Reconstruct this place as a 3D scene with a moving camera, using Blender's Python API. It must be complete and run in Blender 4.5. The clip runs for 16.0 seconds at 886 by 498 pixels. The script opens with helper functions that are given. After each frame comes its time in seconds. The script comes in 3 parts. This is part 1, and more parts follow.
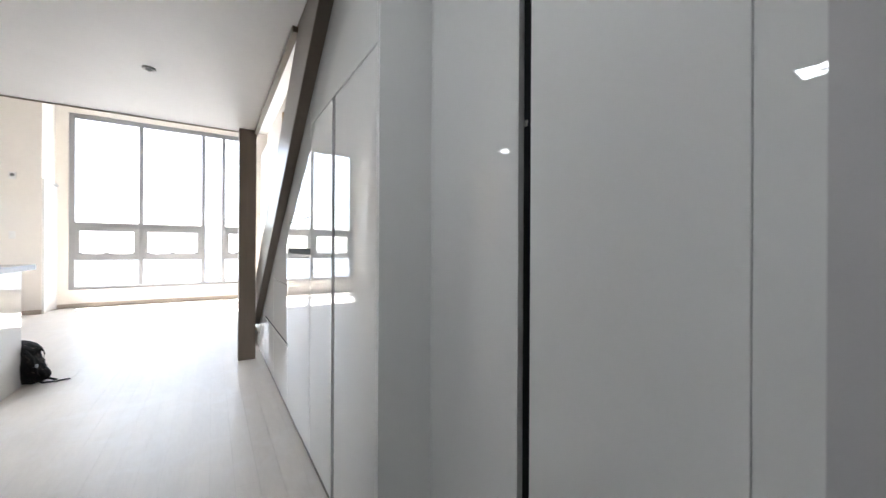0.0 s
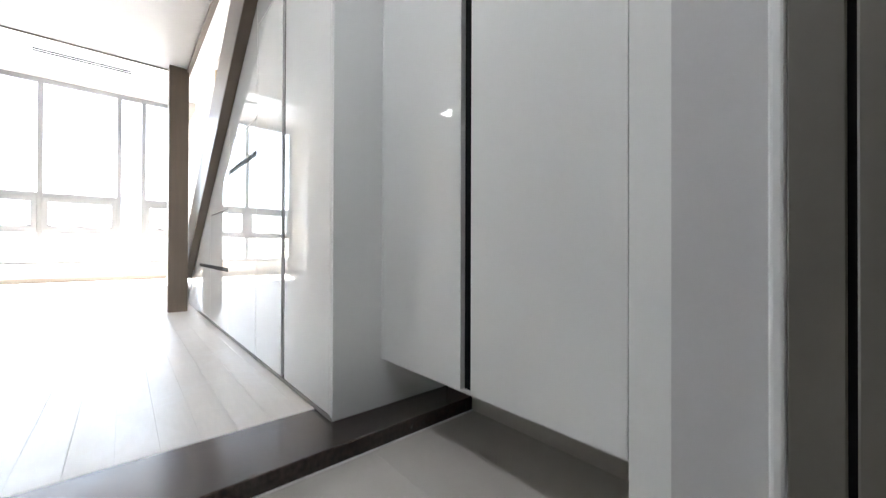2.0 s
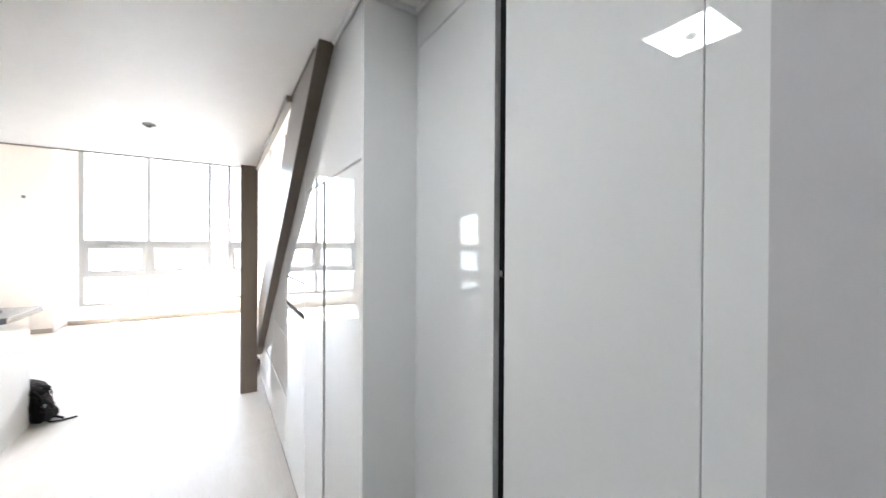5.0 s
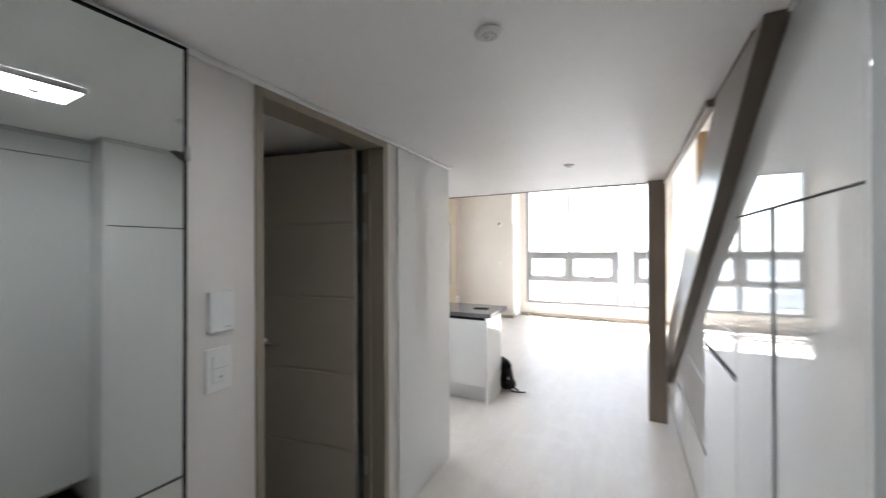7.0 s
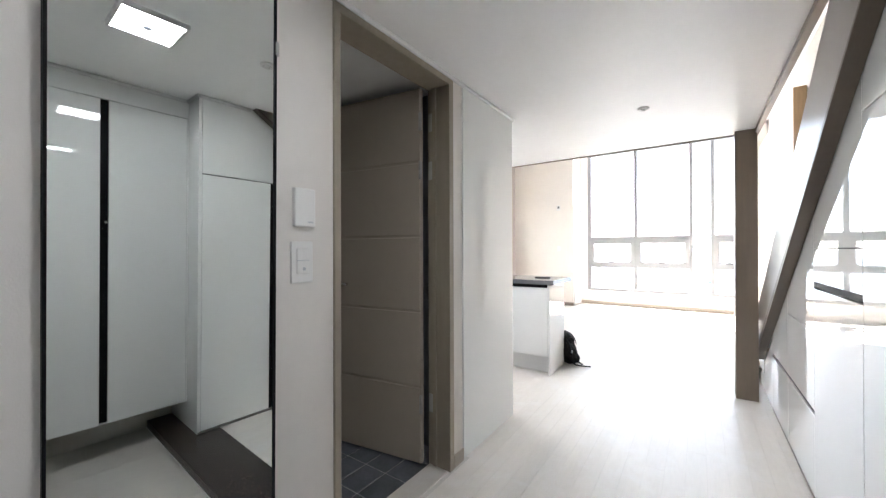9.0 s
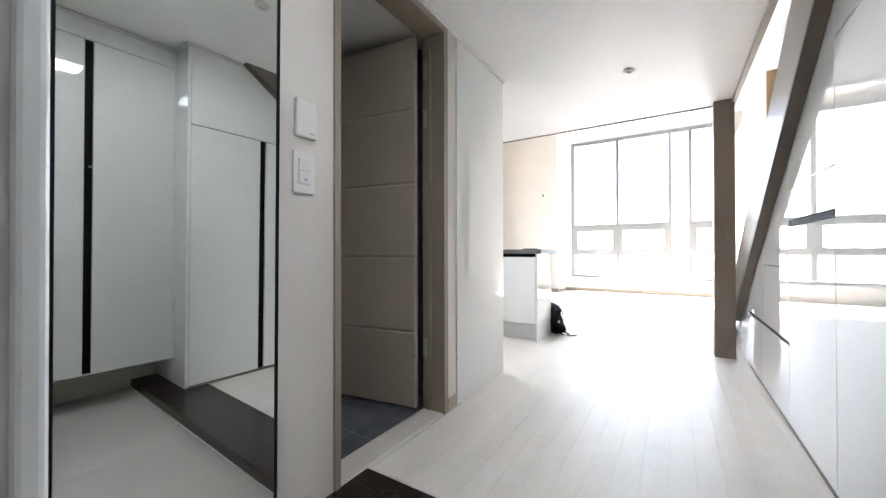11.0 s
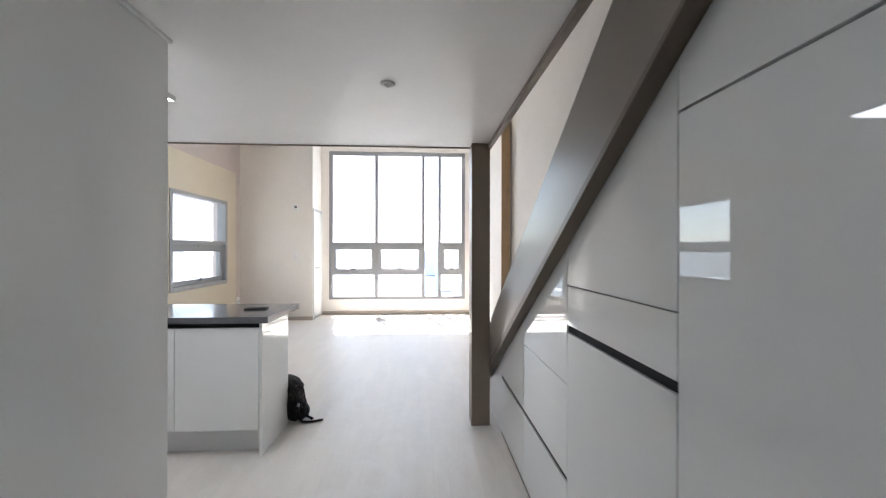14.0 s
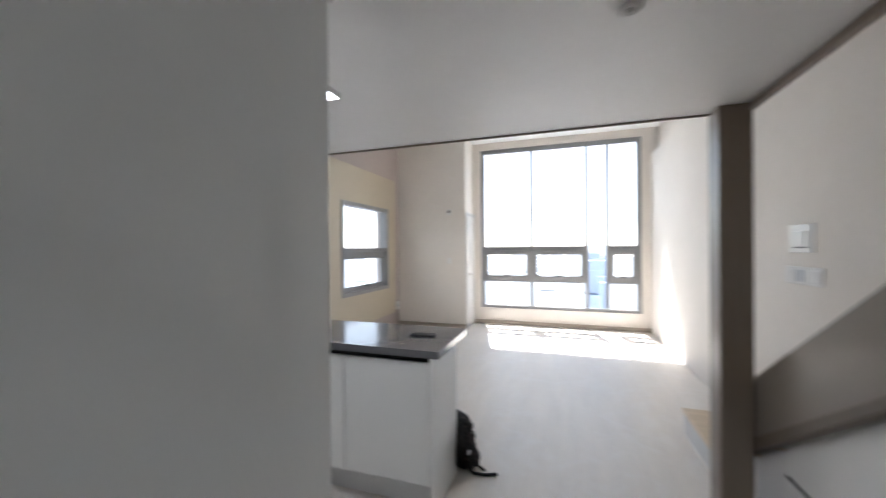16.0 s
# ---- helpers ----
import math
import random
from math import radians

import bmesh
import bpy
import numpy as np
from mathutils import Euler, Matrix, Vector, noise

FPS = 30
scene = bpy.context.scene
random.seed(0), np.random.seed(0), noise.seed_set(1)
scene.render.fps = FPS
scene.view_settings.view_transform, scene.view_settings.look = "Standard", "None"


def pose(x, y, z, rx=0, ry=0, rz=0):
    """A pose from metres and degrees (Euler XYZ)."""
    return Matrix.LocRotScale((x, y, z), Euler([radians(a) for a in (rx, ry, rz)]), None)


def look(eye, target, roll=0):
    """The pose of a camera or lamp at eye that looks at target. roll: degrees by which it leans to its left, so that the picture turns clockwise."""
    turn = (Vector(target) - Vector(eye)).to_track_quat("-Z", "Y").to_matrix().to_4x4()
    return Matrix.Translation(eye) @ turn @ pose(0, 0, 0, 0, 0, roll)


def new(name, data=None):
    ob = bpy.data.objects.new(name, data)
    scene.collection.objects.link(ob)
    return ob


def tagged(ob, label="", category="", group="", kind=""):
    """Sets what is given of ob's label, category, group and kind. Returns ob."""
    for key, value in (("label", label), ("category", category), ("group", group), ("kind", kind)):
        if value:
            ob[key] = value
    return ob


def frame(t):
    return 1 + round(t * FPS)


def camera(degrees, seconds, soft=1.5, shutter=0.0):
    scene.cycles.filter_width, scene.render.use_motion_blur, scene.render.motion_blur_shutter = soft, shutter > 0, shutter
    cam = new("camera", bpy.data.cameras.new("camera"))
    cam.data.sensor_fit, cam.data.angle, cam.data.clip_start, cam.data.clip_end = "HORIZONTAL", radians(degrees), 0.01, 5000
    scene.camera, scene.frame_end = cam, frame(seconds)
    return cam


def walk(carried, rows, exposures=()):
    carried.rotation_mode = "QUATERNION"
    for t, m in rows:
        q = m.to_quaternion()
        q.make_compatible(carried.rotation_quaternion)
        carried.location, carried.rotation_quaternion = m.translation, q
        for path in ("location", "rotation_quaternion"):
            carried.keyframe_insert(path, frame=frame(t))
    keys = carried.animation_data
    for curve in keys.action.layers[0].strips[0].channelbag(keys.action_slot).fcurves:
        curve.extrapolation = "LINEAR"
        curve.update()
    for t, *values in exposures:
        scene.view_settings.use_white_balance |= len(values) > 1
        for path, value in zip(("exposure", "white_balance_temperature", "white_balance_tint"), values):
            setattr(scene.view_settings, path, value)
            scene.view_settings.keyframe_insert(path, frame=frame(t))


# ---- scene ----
cam = camera(101.0, 16.0, soft=1.25, shutter=0.4)
EXPOSURES = [(t, e, 6290 if t < 10 else 6230 if t < 12.5 else 6165, 12) for t, e in ((0.0, 3.38), (0.5, 3.62), (1.5, 3.95), (3.0, 4.33), (5.5, 3.9), (6.0, 3.6), (7.0, 3.32), (8.0, 3.74), (11.0, 3.97), (12.0, 3.47), (13.5, 2.92), (14.5, 2.81), (16.0, 2.38))]
PATH = [
    (0, (-0.415, -3.868, 1.048), (0.654, -2.177, 1.048), 0.3),
    (0.5, (-0.452, -3.914, 0.877), (0.749, -2.315, 0.885), 0.1),
    (1, (-0.485, -3.949, 0.75), (0.77, -2.392, 0.752), 0.3),
    (1.5, (-0.506, -3.955, 0.697), (0.768, -2.413, 0.704), 0.6),
    (2, (-0.498, -3.953, 0.544), (0.819, -2.448, 0.555), 0.2),
    (2.5, (-0.464, -3.908, 0.335), (0.834, -2.386, 0.34), 0.6),
    (3, (-0.406, -3.864, 0.231), (0.887, -2.338, 0.248), 0.7),
    (5.5, (-0.362, -3.92, 1.534), (0.415, -2.077, 1.513), -0.3),
    (6, (-0.427, -3.854, 1.533), (-0.304, -1.858, 1.532), -0.3),
    (6.5, (-0.434, -3.781, 1.541), (-0.79, -1.813, 1.545), -0.2),
    (7, (-0.383, -3.76, 1.546), (-1.279, -1.972, 1.551), -0.3),
    (7.5, (-0.342, -3.787, 1.558), (-1.585, -2.219, 1.561), -0.0),
    (8, (-0.35, -3.797, 1.524), (-1.591, -2.228, 1.522), 0.0),
    (8.5, (-0.417, -3.771, 1.367), (-1.605, -2.162, 1.369), -0.1),
    (11, (-0.487, -3.831, 0.896), (-1.559, -2.143, 0.908), -0.1),
    (11.5, (-0.461, -3.76, 0.938), (-1.256, -1.925, 0.942), 0.2),
    (12, (-0.382, -3.619, 0.965), (-0.793, -1.662, 0.969), 0.2),
    (12.5, (-0.354, -3.454, 1.072), (-0.566, -1.465, 1.076), -0.0),
    (13, (-0.422, -3.258, 1.2), (-0.572, -1.264, 1.205), 0.1),
    (13.5, (-0.531, -2.997, 1.301), (-0.485, -0.997, 1.303), 0.3),
    (14, (-0.582, -2.77, 1.351), (-0.469, -0.773, 1.351), 0.1),
    (14.5, (-0.634, -2.534, 1.386), (-0.712, -0.536, 1.383), -0.0),
    (15, (-0.722, -2.336, 1.404), (-0.706, -0.336, 1.4), 0.2),
    (15.5, (-0.827, -2.224, 1.451), (-0.859, -0.224, 1.443), 0.0),
    (16, (-0.939, -2.17, 1.453), (-1.573, -0.272, 1.452), -0.4),
]
walk(cam, [(t, look(eye, target, roll)) for t, eye, target, roll in PATH], EXPOSURES)

# heights and planes of the flat
H = 2.16          # underside of the loft
TOP = 3.50        # ceiling of the living room
LOW = -0.048      # sunken entrance floor
XL = -1.567       # corridor wall
XR = 0.58         # wall beside the stairs
YW = 4.86         # window wall

# ---- world, sun and exposure ----
SUN_WAY = Vector((0.50, -1.94, -3.28)).normalized()
world = bpy.data.worlds.new("hazy_sky")
scene.world = world
world.use_nodes = True
wn, wl = world.node_tree.nodes, world.node_tree.links
sky = wn.new("ShaderNodeTexSky")
sky.sky_type, sky.sun_disc = "NISHITA", False
sky.sun_elevation = math.asin(-SUN_WAY.z)
sky.sun_rotation = math.atan2(-SUN_WAY.x, -SUN_WAY.y)
sky.dust_density, sky.air_density, sky.ozone_density = 0.2, 1.0, 2.5
haze = wn.new("ShaderNodeHueSaturation")
haze.inputs["Saturation"].default_value = 0.42
wl.new(sky.outputs[0], haze.inputs["Color"])
wl.new(haze.outputs[0], wn["Background"].inputs[0])
wn["Background"].inputs[1].default_value = 0.10
sun = new("sun", bpy.data.lights.new("sun", "SUN"))
sun.data.energy, sun.data.angle, sun.data.color = 5.0, radians(1.0), (1.0, 0.975, 0.94)
sun.matrix_world = look(Vector((0, 0, 8)) - SUN_WAY * 12, (0, 0, 8))


# ---- materials ----
def mat(name, color, rough=0.5, metal=0.0, var=0.06, scale=6.0, stretch=(1, 1, 1), bump=0.0, bscale=60.0,
        fine=0.0, coat=0.0, rand=0.0, rvar=0.0, dark=None, emit=0.0, spec=0.5, smudge=None):
    """A painted or natural surface: two scales of colour change, relief and uneven gloss."""
    m = bpy.data.materials.new(name)
    m.use_nodes = True
    n, l = m.node_tree.nodes, m.node_tree.links
    b = n["Principled BSDF"]
    b.inputs["Roughness"].default_value = rough
    b.inputs["Metallic"].default_value = metal
    b.inputs["Coat Weight"].default_value = coat
    b.inputs["Coat Roughness"].default_value = 0.04
    b.inputs["Specular IOR Level"].default_value = spec
    tc = n.new("ShaderNodeTexCoord")
    mp = n.new("ShaderNodeMapping")
    mp.inputs["Scale"].default_value = stretch
    geo = n.new("ShaderNodeNewGeometry")
    l.new(geo.outputs["Position"], mp.inputs["Vector"])
    n1 = n.new("ShaderNodeTexNoise")
    n1.inputs["Scale"].default_value, n1.inputs["Detail"].default_value = scale, 5.0
    n2 = n.new("ShaderNodeTexNoise")
    n2.inputs["Scale"].default_value, n2.inputs["Detail"].default_value = scale * 9, 4.0
    l.new(mp.outputs[0], n1.inputs["Vector"])
    l.new(mp.outputs[0], n2.inputs["Vector"])
    add = n.new("ShaderNodeMath")
    add.operation = "MULTIPLY_ADD"
    l.new(n2.outputs["Fac"], add.inputs[0])
    add.inputs[1].default_value = 0.45
    l.new(n1.outputs["Fac"], add.inputs[2])
    ramp = n.new("ShaderNodeMapRange")
    ramp.inputs["From Min"].default_value, ramp.inputs["From Max"].default_value = 0.42, 1.02
    l.new(add.outputs[0], ramp.inputs["Value"])
    mix = n.new("ShaderNodeMix")
    mix.data_type = "RGBA"
    lo = dark or [c * (1 - var) for c in color]
    hi = [min(0.95, c * (1 + var * 0.5)) for c in color]
    mix.inputs[6].default_value, mix.inputs[7].default_value = (*lo, 1), (*hi, 1)
    l.new(ramp.outputs[0], mix.inputs[0])
    out = mix.outputs[2]
    if rand:
        info = n.new("ShaderNodeObjectInfo")
        hsv = n.new("ShaderNodeHueSaturation")
        mr = n.new("ShaderNodeMapRange")
        mr.inputs["To Min"].default_value, mr.inputs["To Max"].default_value = 1 - rand, 1 + rand
        l.new(info.outputs["Random"], mr.inputs["Value"])
        l.new(mr.outputs[0], hsv.inputs["Value"])
        l.new(out, hsv.inputs["Color"])
        out = hsv.outputs[0]
    if smudge:
        # dusty scuffs: (colour, strength, size, threshold)
        sc, amount, size, edge = smudge
        ns = n.new("ShaderNodeTexNoise")
        ns.inputs["Scale"].default_value, ns.inputs["Detail"].default_value, ns.inputs["Roughness"].default_value = size, 8.0, 0.62
        ns.inputs["Distortion"].default_value = 1.2
        l.new(geo.outputs["Position"], ns.inputs["Vector"])
        ms = n.new("ShaderNodeMapRange")
        ms.inputs["From Min"].default_value, ms.inputs["From Max"].default_value = edge, edge + 0.16
        ms.inputs["To Max"].default_value = amount
        l.new(ns.outputs["Fac"], ms.inputs["Value"])
        mx = n.new("ShaderNodeMix")
        mx.data_type = "RGBA"
        mx.inputs[7].default_value = (*sc, 1)
        l.new(ms.outputs[0], mx.inputs[0])
        l.new(out, mx.inputs[6])
        out = mx.outputs[2]
    l.new(out, b.inputs["Base Color"])
    if rvar:
        rr = n.new("ShaderNodeMapRange")
        rr.inputs["To Min"].default_value, rr.inputs["To Max"].default_value = max(0.02, rough - rvar), rough + rvar
        l.new(n1.outputs["Fac"], rr.inputs["Value"])
        l.new(rr.outputs[0], b.inputs["Roughness"])
    if bump:
        n3 = n.new("ShaderNodeTexNoise")
        n3.inputs["Scale"].default_value, n3.inputs["Detail"].default_value = bscale, 3.0
        l.new(mp.outputs[0], n3.inputs["Vector"])
        bp = n.new("ShaderNodeBump")
        bp.inputs["Strength"].default_value, bp.inputs["Distance"].default_value = 1.0, bump
        l.new(n3.outputs["Fac"], bp.inputs["Height"])
        l.new(bp.outputs[0], b.inputs["Normal"])
    if emit:
        b.inputs["Emission Color"].default_value = (*color, 1)
        b.inputs["Emission Strength"].default_value = emit
    return m


def glass(name, tint=(1, 1, 1), gloss=0.9):
    """Clear pane: straight through, with a mirror image that grows towards grazing view."""
    m = bpy.data.materials.new(name)
    m.use_nodes = True
    n, l = m.node_tree.nodes, m.node_tree.links
    n.remove(n["Principled BSDF"])
    t, g = n.new("ShaderNodeBsdfTransparent"), n.new("ShaderNodeBsdfGlossy")
    f, p, k, x = n.new("ShaderNodeLayerWeight"), n.new("ShaderNodeMath"), n.new("ShaderNodeMath"), n.new("ShaderNodeMixShader")
    t.inputs[0].default_value = (*tint, 1)
    g.inputs[0].default_value = (gloss, gloss, gloss, 1)
    g.inputs["Roughness"].default_value = 0.01
    f.inputs["Blend"].default_value = 0.5
    p.operation, k.operation = "POWER", "MULTIPLY_ADD"
    p.inputs[1].default_value, k.inputs[1].default_value, k.inputs[2].default_value = 5.0, 0.9, 0.035
    l.new(f.outputs["Facing"], p.inputs[0])
    l.new(p.outputs[0], k.inputs[0])
    l.new(k.outputs[0], x.inputs[0])
    l.new(t.outputs[0], x.inputs[1])
    l.new(g.outputs[0], x.inputs[2])
    l.new(x.outputs[0], n["Material Output"].inputs[0])
    return m


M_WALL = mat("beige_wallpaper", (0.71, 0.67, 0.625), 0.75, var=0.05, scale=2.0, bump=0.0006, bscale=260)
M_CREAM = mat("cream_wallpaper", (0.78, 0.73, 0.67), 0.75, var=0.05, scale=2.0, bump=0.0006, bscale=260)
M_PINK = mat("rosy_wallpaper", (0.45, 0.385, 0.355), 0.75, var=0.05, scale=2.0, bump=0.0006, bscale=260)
M_CEIL = mat("white_ceiling_paper", (0.92, 0.91, 0.895), 0.45, var=0.03, scale=3.0, bump=0.0005, bscale=150)
M_GLOSS = mat("high_gloss_white_lacquer", (0.835, 0.838, 0.818), 0.004, var=0.015, scale=1.2, bump=0.000006, bscale=3.0, spec=0.85)
M_SATIN = mat("satin_white_panel", (0.76, 0.76, 0.75), 0.22, var=0.02, scale=2.0, bump=0.0001, bscale=30)
M_TAUPE = mat("taupe_wood_film", (0.23, 0.184, 0.143), 0.38, var=0.10, scale=5.0, stretch=(6, 6, 0.6), bump=0.0003, bscale=60)
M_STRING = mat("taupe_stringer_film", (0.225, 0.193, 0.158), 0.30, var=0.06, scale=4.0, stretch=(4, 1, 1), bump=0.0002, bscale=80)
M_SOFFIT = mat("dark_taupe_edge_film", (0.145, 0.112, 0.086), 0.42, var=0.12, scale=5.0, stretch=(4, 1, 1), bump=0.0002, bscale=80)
M_HINGE = mat("satin_steel", (0.50, 0.49, 0.47), 0.5, metal=1.0, var=0.06, scale=20)
M_FRAME = mat("olive_taupe_door_film", (0.305, 0.262, 0.20), 0.40, var=0.10, scale=5.0, stretch=(6, 6, 0.5), bump=0.0003, bscale=60)
M_DOOR = mat("taupe_door_paint", (0.43, 0.372, 0.30), 0.33, var=0.05, scale=2.5, bump=0.0002, bscale=120)
M_BLACK = mat("black_channel", (0.006, 0.006, 0.007), 0.6, var=0.2, scale=8, spec=0.12)
M_DARK = mat("dark_carcass", (0.03, 0.03, 0.03), 0.8, var=0.1)
M_PLANK = mat("pale_oak_laminate", (0.79, 0.745, 0.685), 0.40, var=0.09, scale=2.2, stretch=(4, 0.6, 1), bump=0.0002, bscale=14,
              rand=0.006, rvar=0.16, smudge=((0.84, 0.82, 0.795), 0.40, 3.2, 0.50))
M_SUB = mat("floor_joint_board", (0.68, 0.645, 0.595), 0.8, var=0.1)
M_TILE = mat("polished_cream_tile", (0.60, 0.57, 0.52), 0.03, var=0.05, scale=3.0, bump=0.00003, bscale=4, rand=0.015, rvar=0.012)
M_SKIRT = mat("matt_cream_skirting", (0.585, 0.56, 0.52), 0.42, var=0.06, scale=5, bump=0.0001, bscale=40)
M_BED = mat("grey_tile_joint", (0.34, 0.345, 0.35), 0.85, var=0.1)
M_GROUT = mat("tile_grout", (0.575, 0.545, 0.50), 0.85, var=0.1)
M_STONE = mat("dark_brown_granite", (0.042, 0.028, 0.024), 0.20, var=0.5, scale=60, dark=(0.012, 0.008, 0.007), rvar=0.05, smudge=((0.20, 0.19, 0.18), 0.06, 5.0, 0.56))
M_SLATE = mat("blue_grey_slate_tile", (0.17, 0.18, 0.20), 0.45, var=0.4, scale=7, rand=0.15, bump=0.001, bscale=40)
M_TOP = mat("grey_quartz", (0.125, 0.127, 0.135), 0.14, var=0.14, scale=40, rvar=0.015)
M_ALU = mat("grey_window_frame", (0.265, 0.265, 0.265), 0.42, var=0.05, scale=5)
M_ALUD = mat("dark_window_gasket", (0.12, 0.12, 0.12), 0.6, var=0.1)
M_STEEL = mat("brushed_steel", (0.62, 0.61, 0.59), 0.26, metal=1.0, var=0.06, scale=20)
M_PLASTIC = mat("white_switch_plastic", (0.745, 0.73, 0.705), 0.3, var=0.02)
M_GREY = mat("grey_plastic", (0.45, 0.47, 0.50), 0.35, var=0.04)
M_BASE = mat("beige_baseboard", (0.42, 0.36, 0.30), 0.5, var=0.08, scale=4, stretch=(1, 1, 5))
M_PLINTH = mat("grey_floor_strip", (0.20, 0.185, 0.165), 0.5, var=0.1, scale=8)
M_YELLOW = mat("yellow_cream_panel", (0.50, 0.435, 0.325), 0.42, var=0.05, scale=1.5, bump=0.0003, bscale=40)
M_OAK = mat("honey_oak", (0.50, 0.34, 0.19), 0.45, var=0.22, scale=5, stretch=(8, 8, 0.7), bump=0.0004, bscale=50)
M_TREAD = mat("pale_oak_tread", (0.62, 0.49, 0.34), 0.4, var=0.15, scale=4, stretch=(0.7, 6, 6), bump=0.0003, bscale=50)
M_BAG = mat("black_camouflage_cloth", (0.008, 0.007, 0.007), 0.8, var=0.9, scale=14, dark=(0.003, 0.003, 0.004), bump=0.004, bscale=60, spec=0.2, smudge=((0.20, 0.17, 0.14), 0.9, 22.0, 0.56))
M_STRAP = mat("black_webbing", (0.006, 0.006, 0.007), 0.8, spec=0.2, var=0.3, scale=60, bump=0.001, bscale=300)
M_PHONE = mat("black_phone_case", (0.010, 0.010, 0.011), 0.55, var=0.1)
M_LED = mat("lit_diffuser", (0.95, 0.98, 1.0), 0.5, var=0.0, emit=4.1)
M_LEDK = mat("lit_long_diffuser", (0.97, 0.98, 1.0), 0.5, var=0.0, emit=1.7)
M_OPAL = mat("opal_diffuser", (0.90, 0.90, 0.89), 0.3, var=0.01)
M_LENS = mat("frosted_lens", (0.75, 0.74, 0.70), 0.25, var=0.05)
M_GLASS = glass("clear_glass", (0.97, 0.985, 0.98))
M_TINT = glass("blue_tinted_glass", (0.66, 0.72, 0.80))
M_ENTRY = mat("grey_entry_wallpaper", (0.56, 0.55, 0.545), 0.6, var=0.05, scale=3, bump=0.00015, bscale=120)
M_STEELDOOR = mat("dark_taupe_steel", (0.13, 0.12, 0.10), 0.4, var=0.08)
M_CITY = mat("hazy_city", (0.225, 0.245, 0.27), 0.9, var=0.45, scale=0.012)
# pale colour and faint emission stand in for haze over the far blocks
M_TOWN = mat("haze_glow_blocks", (0.55, 0.565, 0.585), 0.9, var=0.12, scale=0.05, emit=0.26)
M_MIRROR = bpy.data.materials.new("mirror_silver")
M_MIRROR.use_nodes = True
_b = M_MIRROR.node_tree.nodes["Principled BSDF"]
_b.inputs["Base Color"].default_value = (0.80, 0.83, 0.81, 1)
_b.inputs["Metallic"].default_value, _b.inputs["Roughness"].default_value = 1.0, 0.012


# ---- mesh helpers ----
def add_box(bm, a, b, bev=0.0, seg=1):
    """A box between two corners, with its edges rounded by bev."""
    lo, hi = [min(p, q) for p, q in zip(a, b)], [max(p, q) for p, q in zip(a, b)]
    r = bmesh.ops.create_cube(bm, size=1)
    for v in r["verts"]:
        v.co = Vector([lo[i] + (v.co[i] + 0.5) * (hi[i] - lo[i]) for i in range(3)])
    if bev:
        es = {e for v in r["verts"] for e in v.link_edges}
        bmesh.ops.bevel(bm, geom=list(es), offset=bev, segments=seg, affect="EDGES", profile=0.5)


def box_bm(a, b, bev=0.0, seg=1):
    bm = bmesh.new()
    add_box(bm, a, b, bev, seg)
    return bm


def boxes_bm(pairs, bev=0.0):
    bm = bmesh.new()
    for a, b in pairs:
        add_box(bm, a, b, bev)
    return bm


def prism_bm(poly, x0, x1, bev=0.0):
    """A polygon in the plane of y and z, thick from x0 to x1."""
    bm = bmesh.new()
    f = bm.faces.new([bm.verts.new((x0, y, z)) for y, z in poly])
    r = bmesh.ops.extrude_face_region(bm, geom=[f])
    for v in r["geom"]:
        if isinstance(v, bmesh.types.BMVert):
            v.co.x = x1
    bmesh.ops.recalc_face_normals(bm, faces=bm.faces[:])
    if bev:
        bmesh.ops.bevel(bm, geom=bm.edges[:], offset=bev, segments=1, affect="EDGES")
    return bm


def lathe_bm(profile, at, steps=32, axis="z"):
    """A ring of revolution: radii and heights about a vertical axis (or one along x or y)."""
    bm = bmesh.new()
    rows = []
    for r, h in profile:
        row = []
        for i in range(steps):
            a = math.tau * i / steps
            c = (r * math.cos(a), r * math.sin(a), h)
            c = {"z": c, "x": (c[2], c[0], c[1]), "y": (c[0], c[2], c[1])}[axis]
            row.append(bm.verts.new(Vector(at) + Vector(c)))
        rows.append(row)
    for p, q in zip(rows, rows[1:]):
        for i in range(steps):
            bm.faces.new((p[i], p[(i + 1) % steps], q[(i + 1) % steps], q[i]))
    for row in (rows[0], rows[-1]):
        bm.faces.new(row)
    bmesh.ops.recalc_face_normals(bm, faces=bm.faces[:])
    return bm


def tube_bm(points, radius, flat=1.0, steps=8):
    """A bent rod or webbing along points."""
    bm = bmesh.new()
    rows = []
    pts = [Vector(p) for p in points]
    for i, p in enumerate(pts):
        d = (pts[min(i + 1, len(pts) - 1)] - pts[max(i - 1, 0)]).normalized()
        s = d.cross(Vector((0, 0, 1)))
        s = s.normalized() if s.length > 0.05 else Vector((1, 0, 0))
        u = s.cross(d).normalized()
        rows.append([bm.verts.new(p + s * math.cos(a) * radius + u * math.sin(a) * radius * flat)
                     for a in (math.tau * k / steps for k in range(steps))])
    for p, q in zip(rows, rows[1:]):
        for k in range(steps):
            bm.faces.new((p[k], p[(k + 1) % steps], q[(k + 1) % steps], q[k]))
    bm.faces.new(rows[0])
    bm.faces.new(rows[-1])
    bmesh.ops.recalc_face_normals(bm, faces=bm.faces[:])
    return bm


def mesh_of(name, bm, material, smooth=False):
    me = bpy.data.meshes.new(name)
    bm.to_mesh(me)
    bm.free()
    me.materials.append(material)
    if smooth:
        me.shade_smooth()
    return me


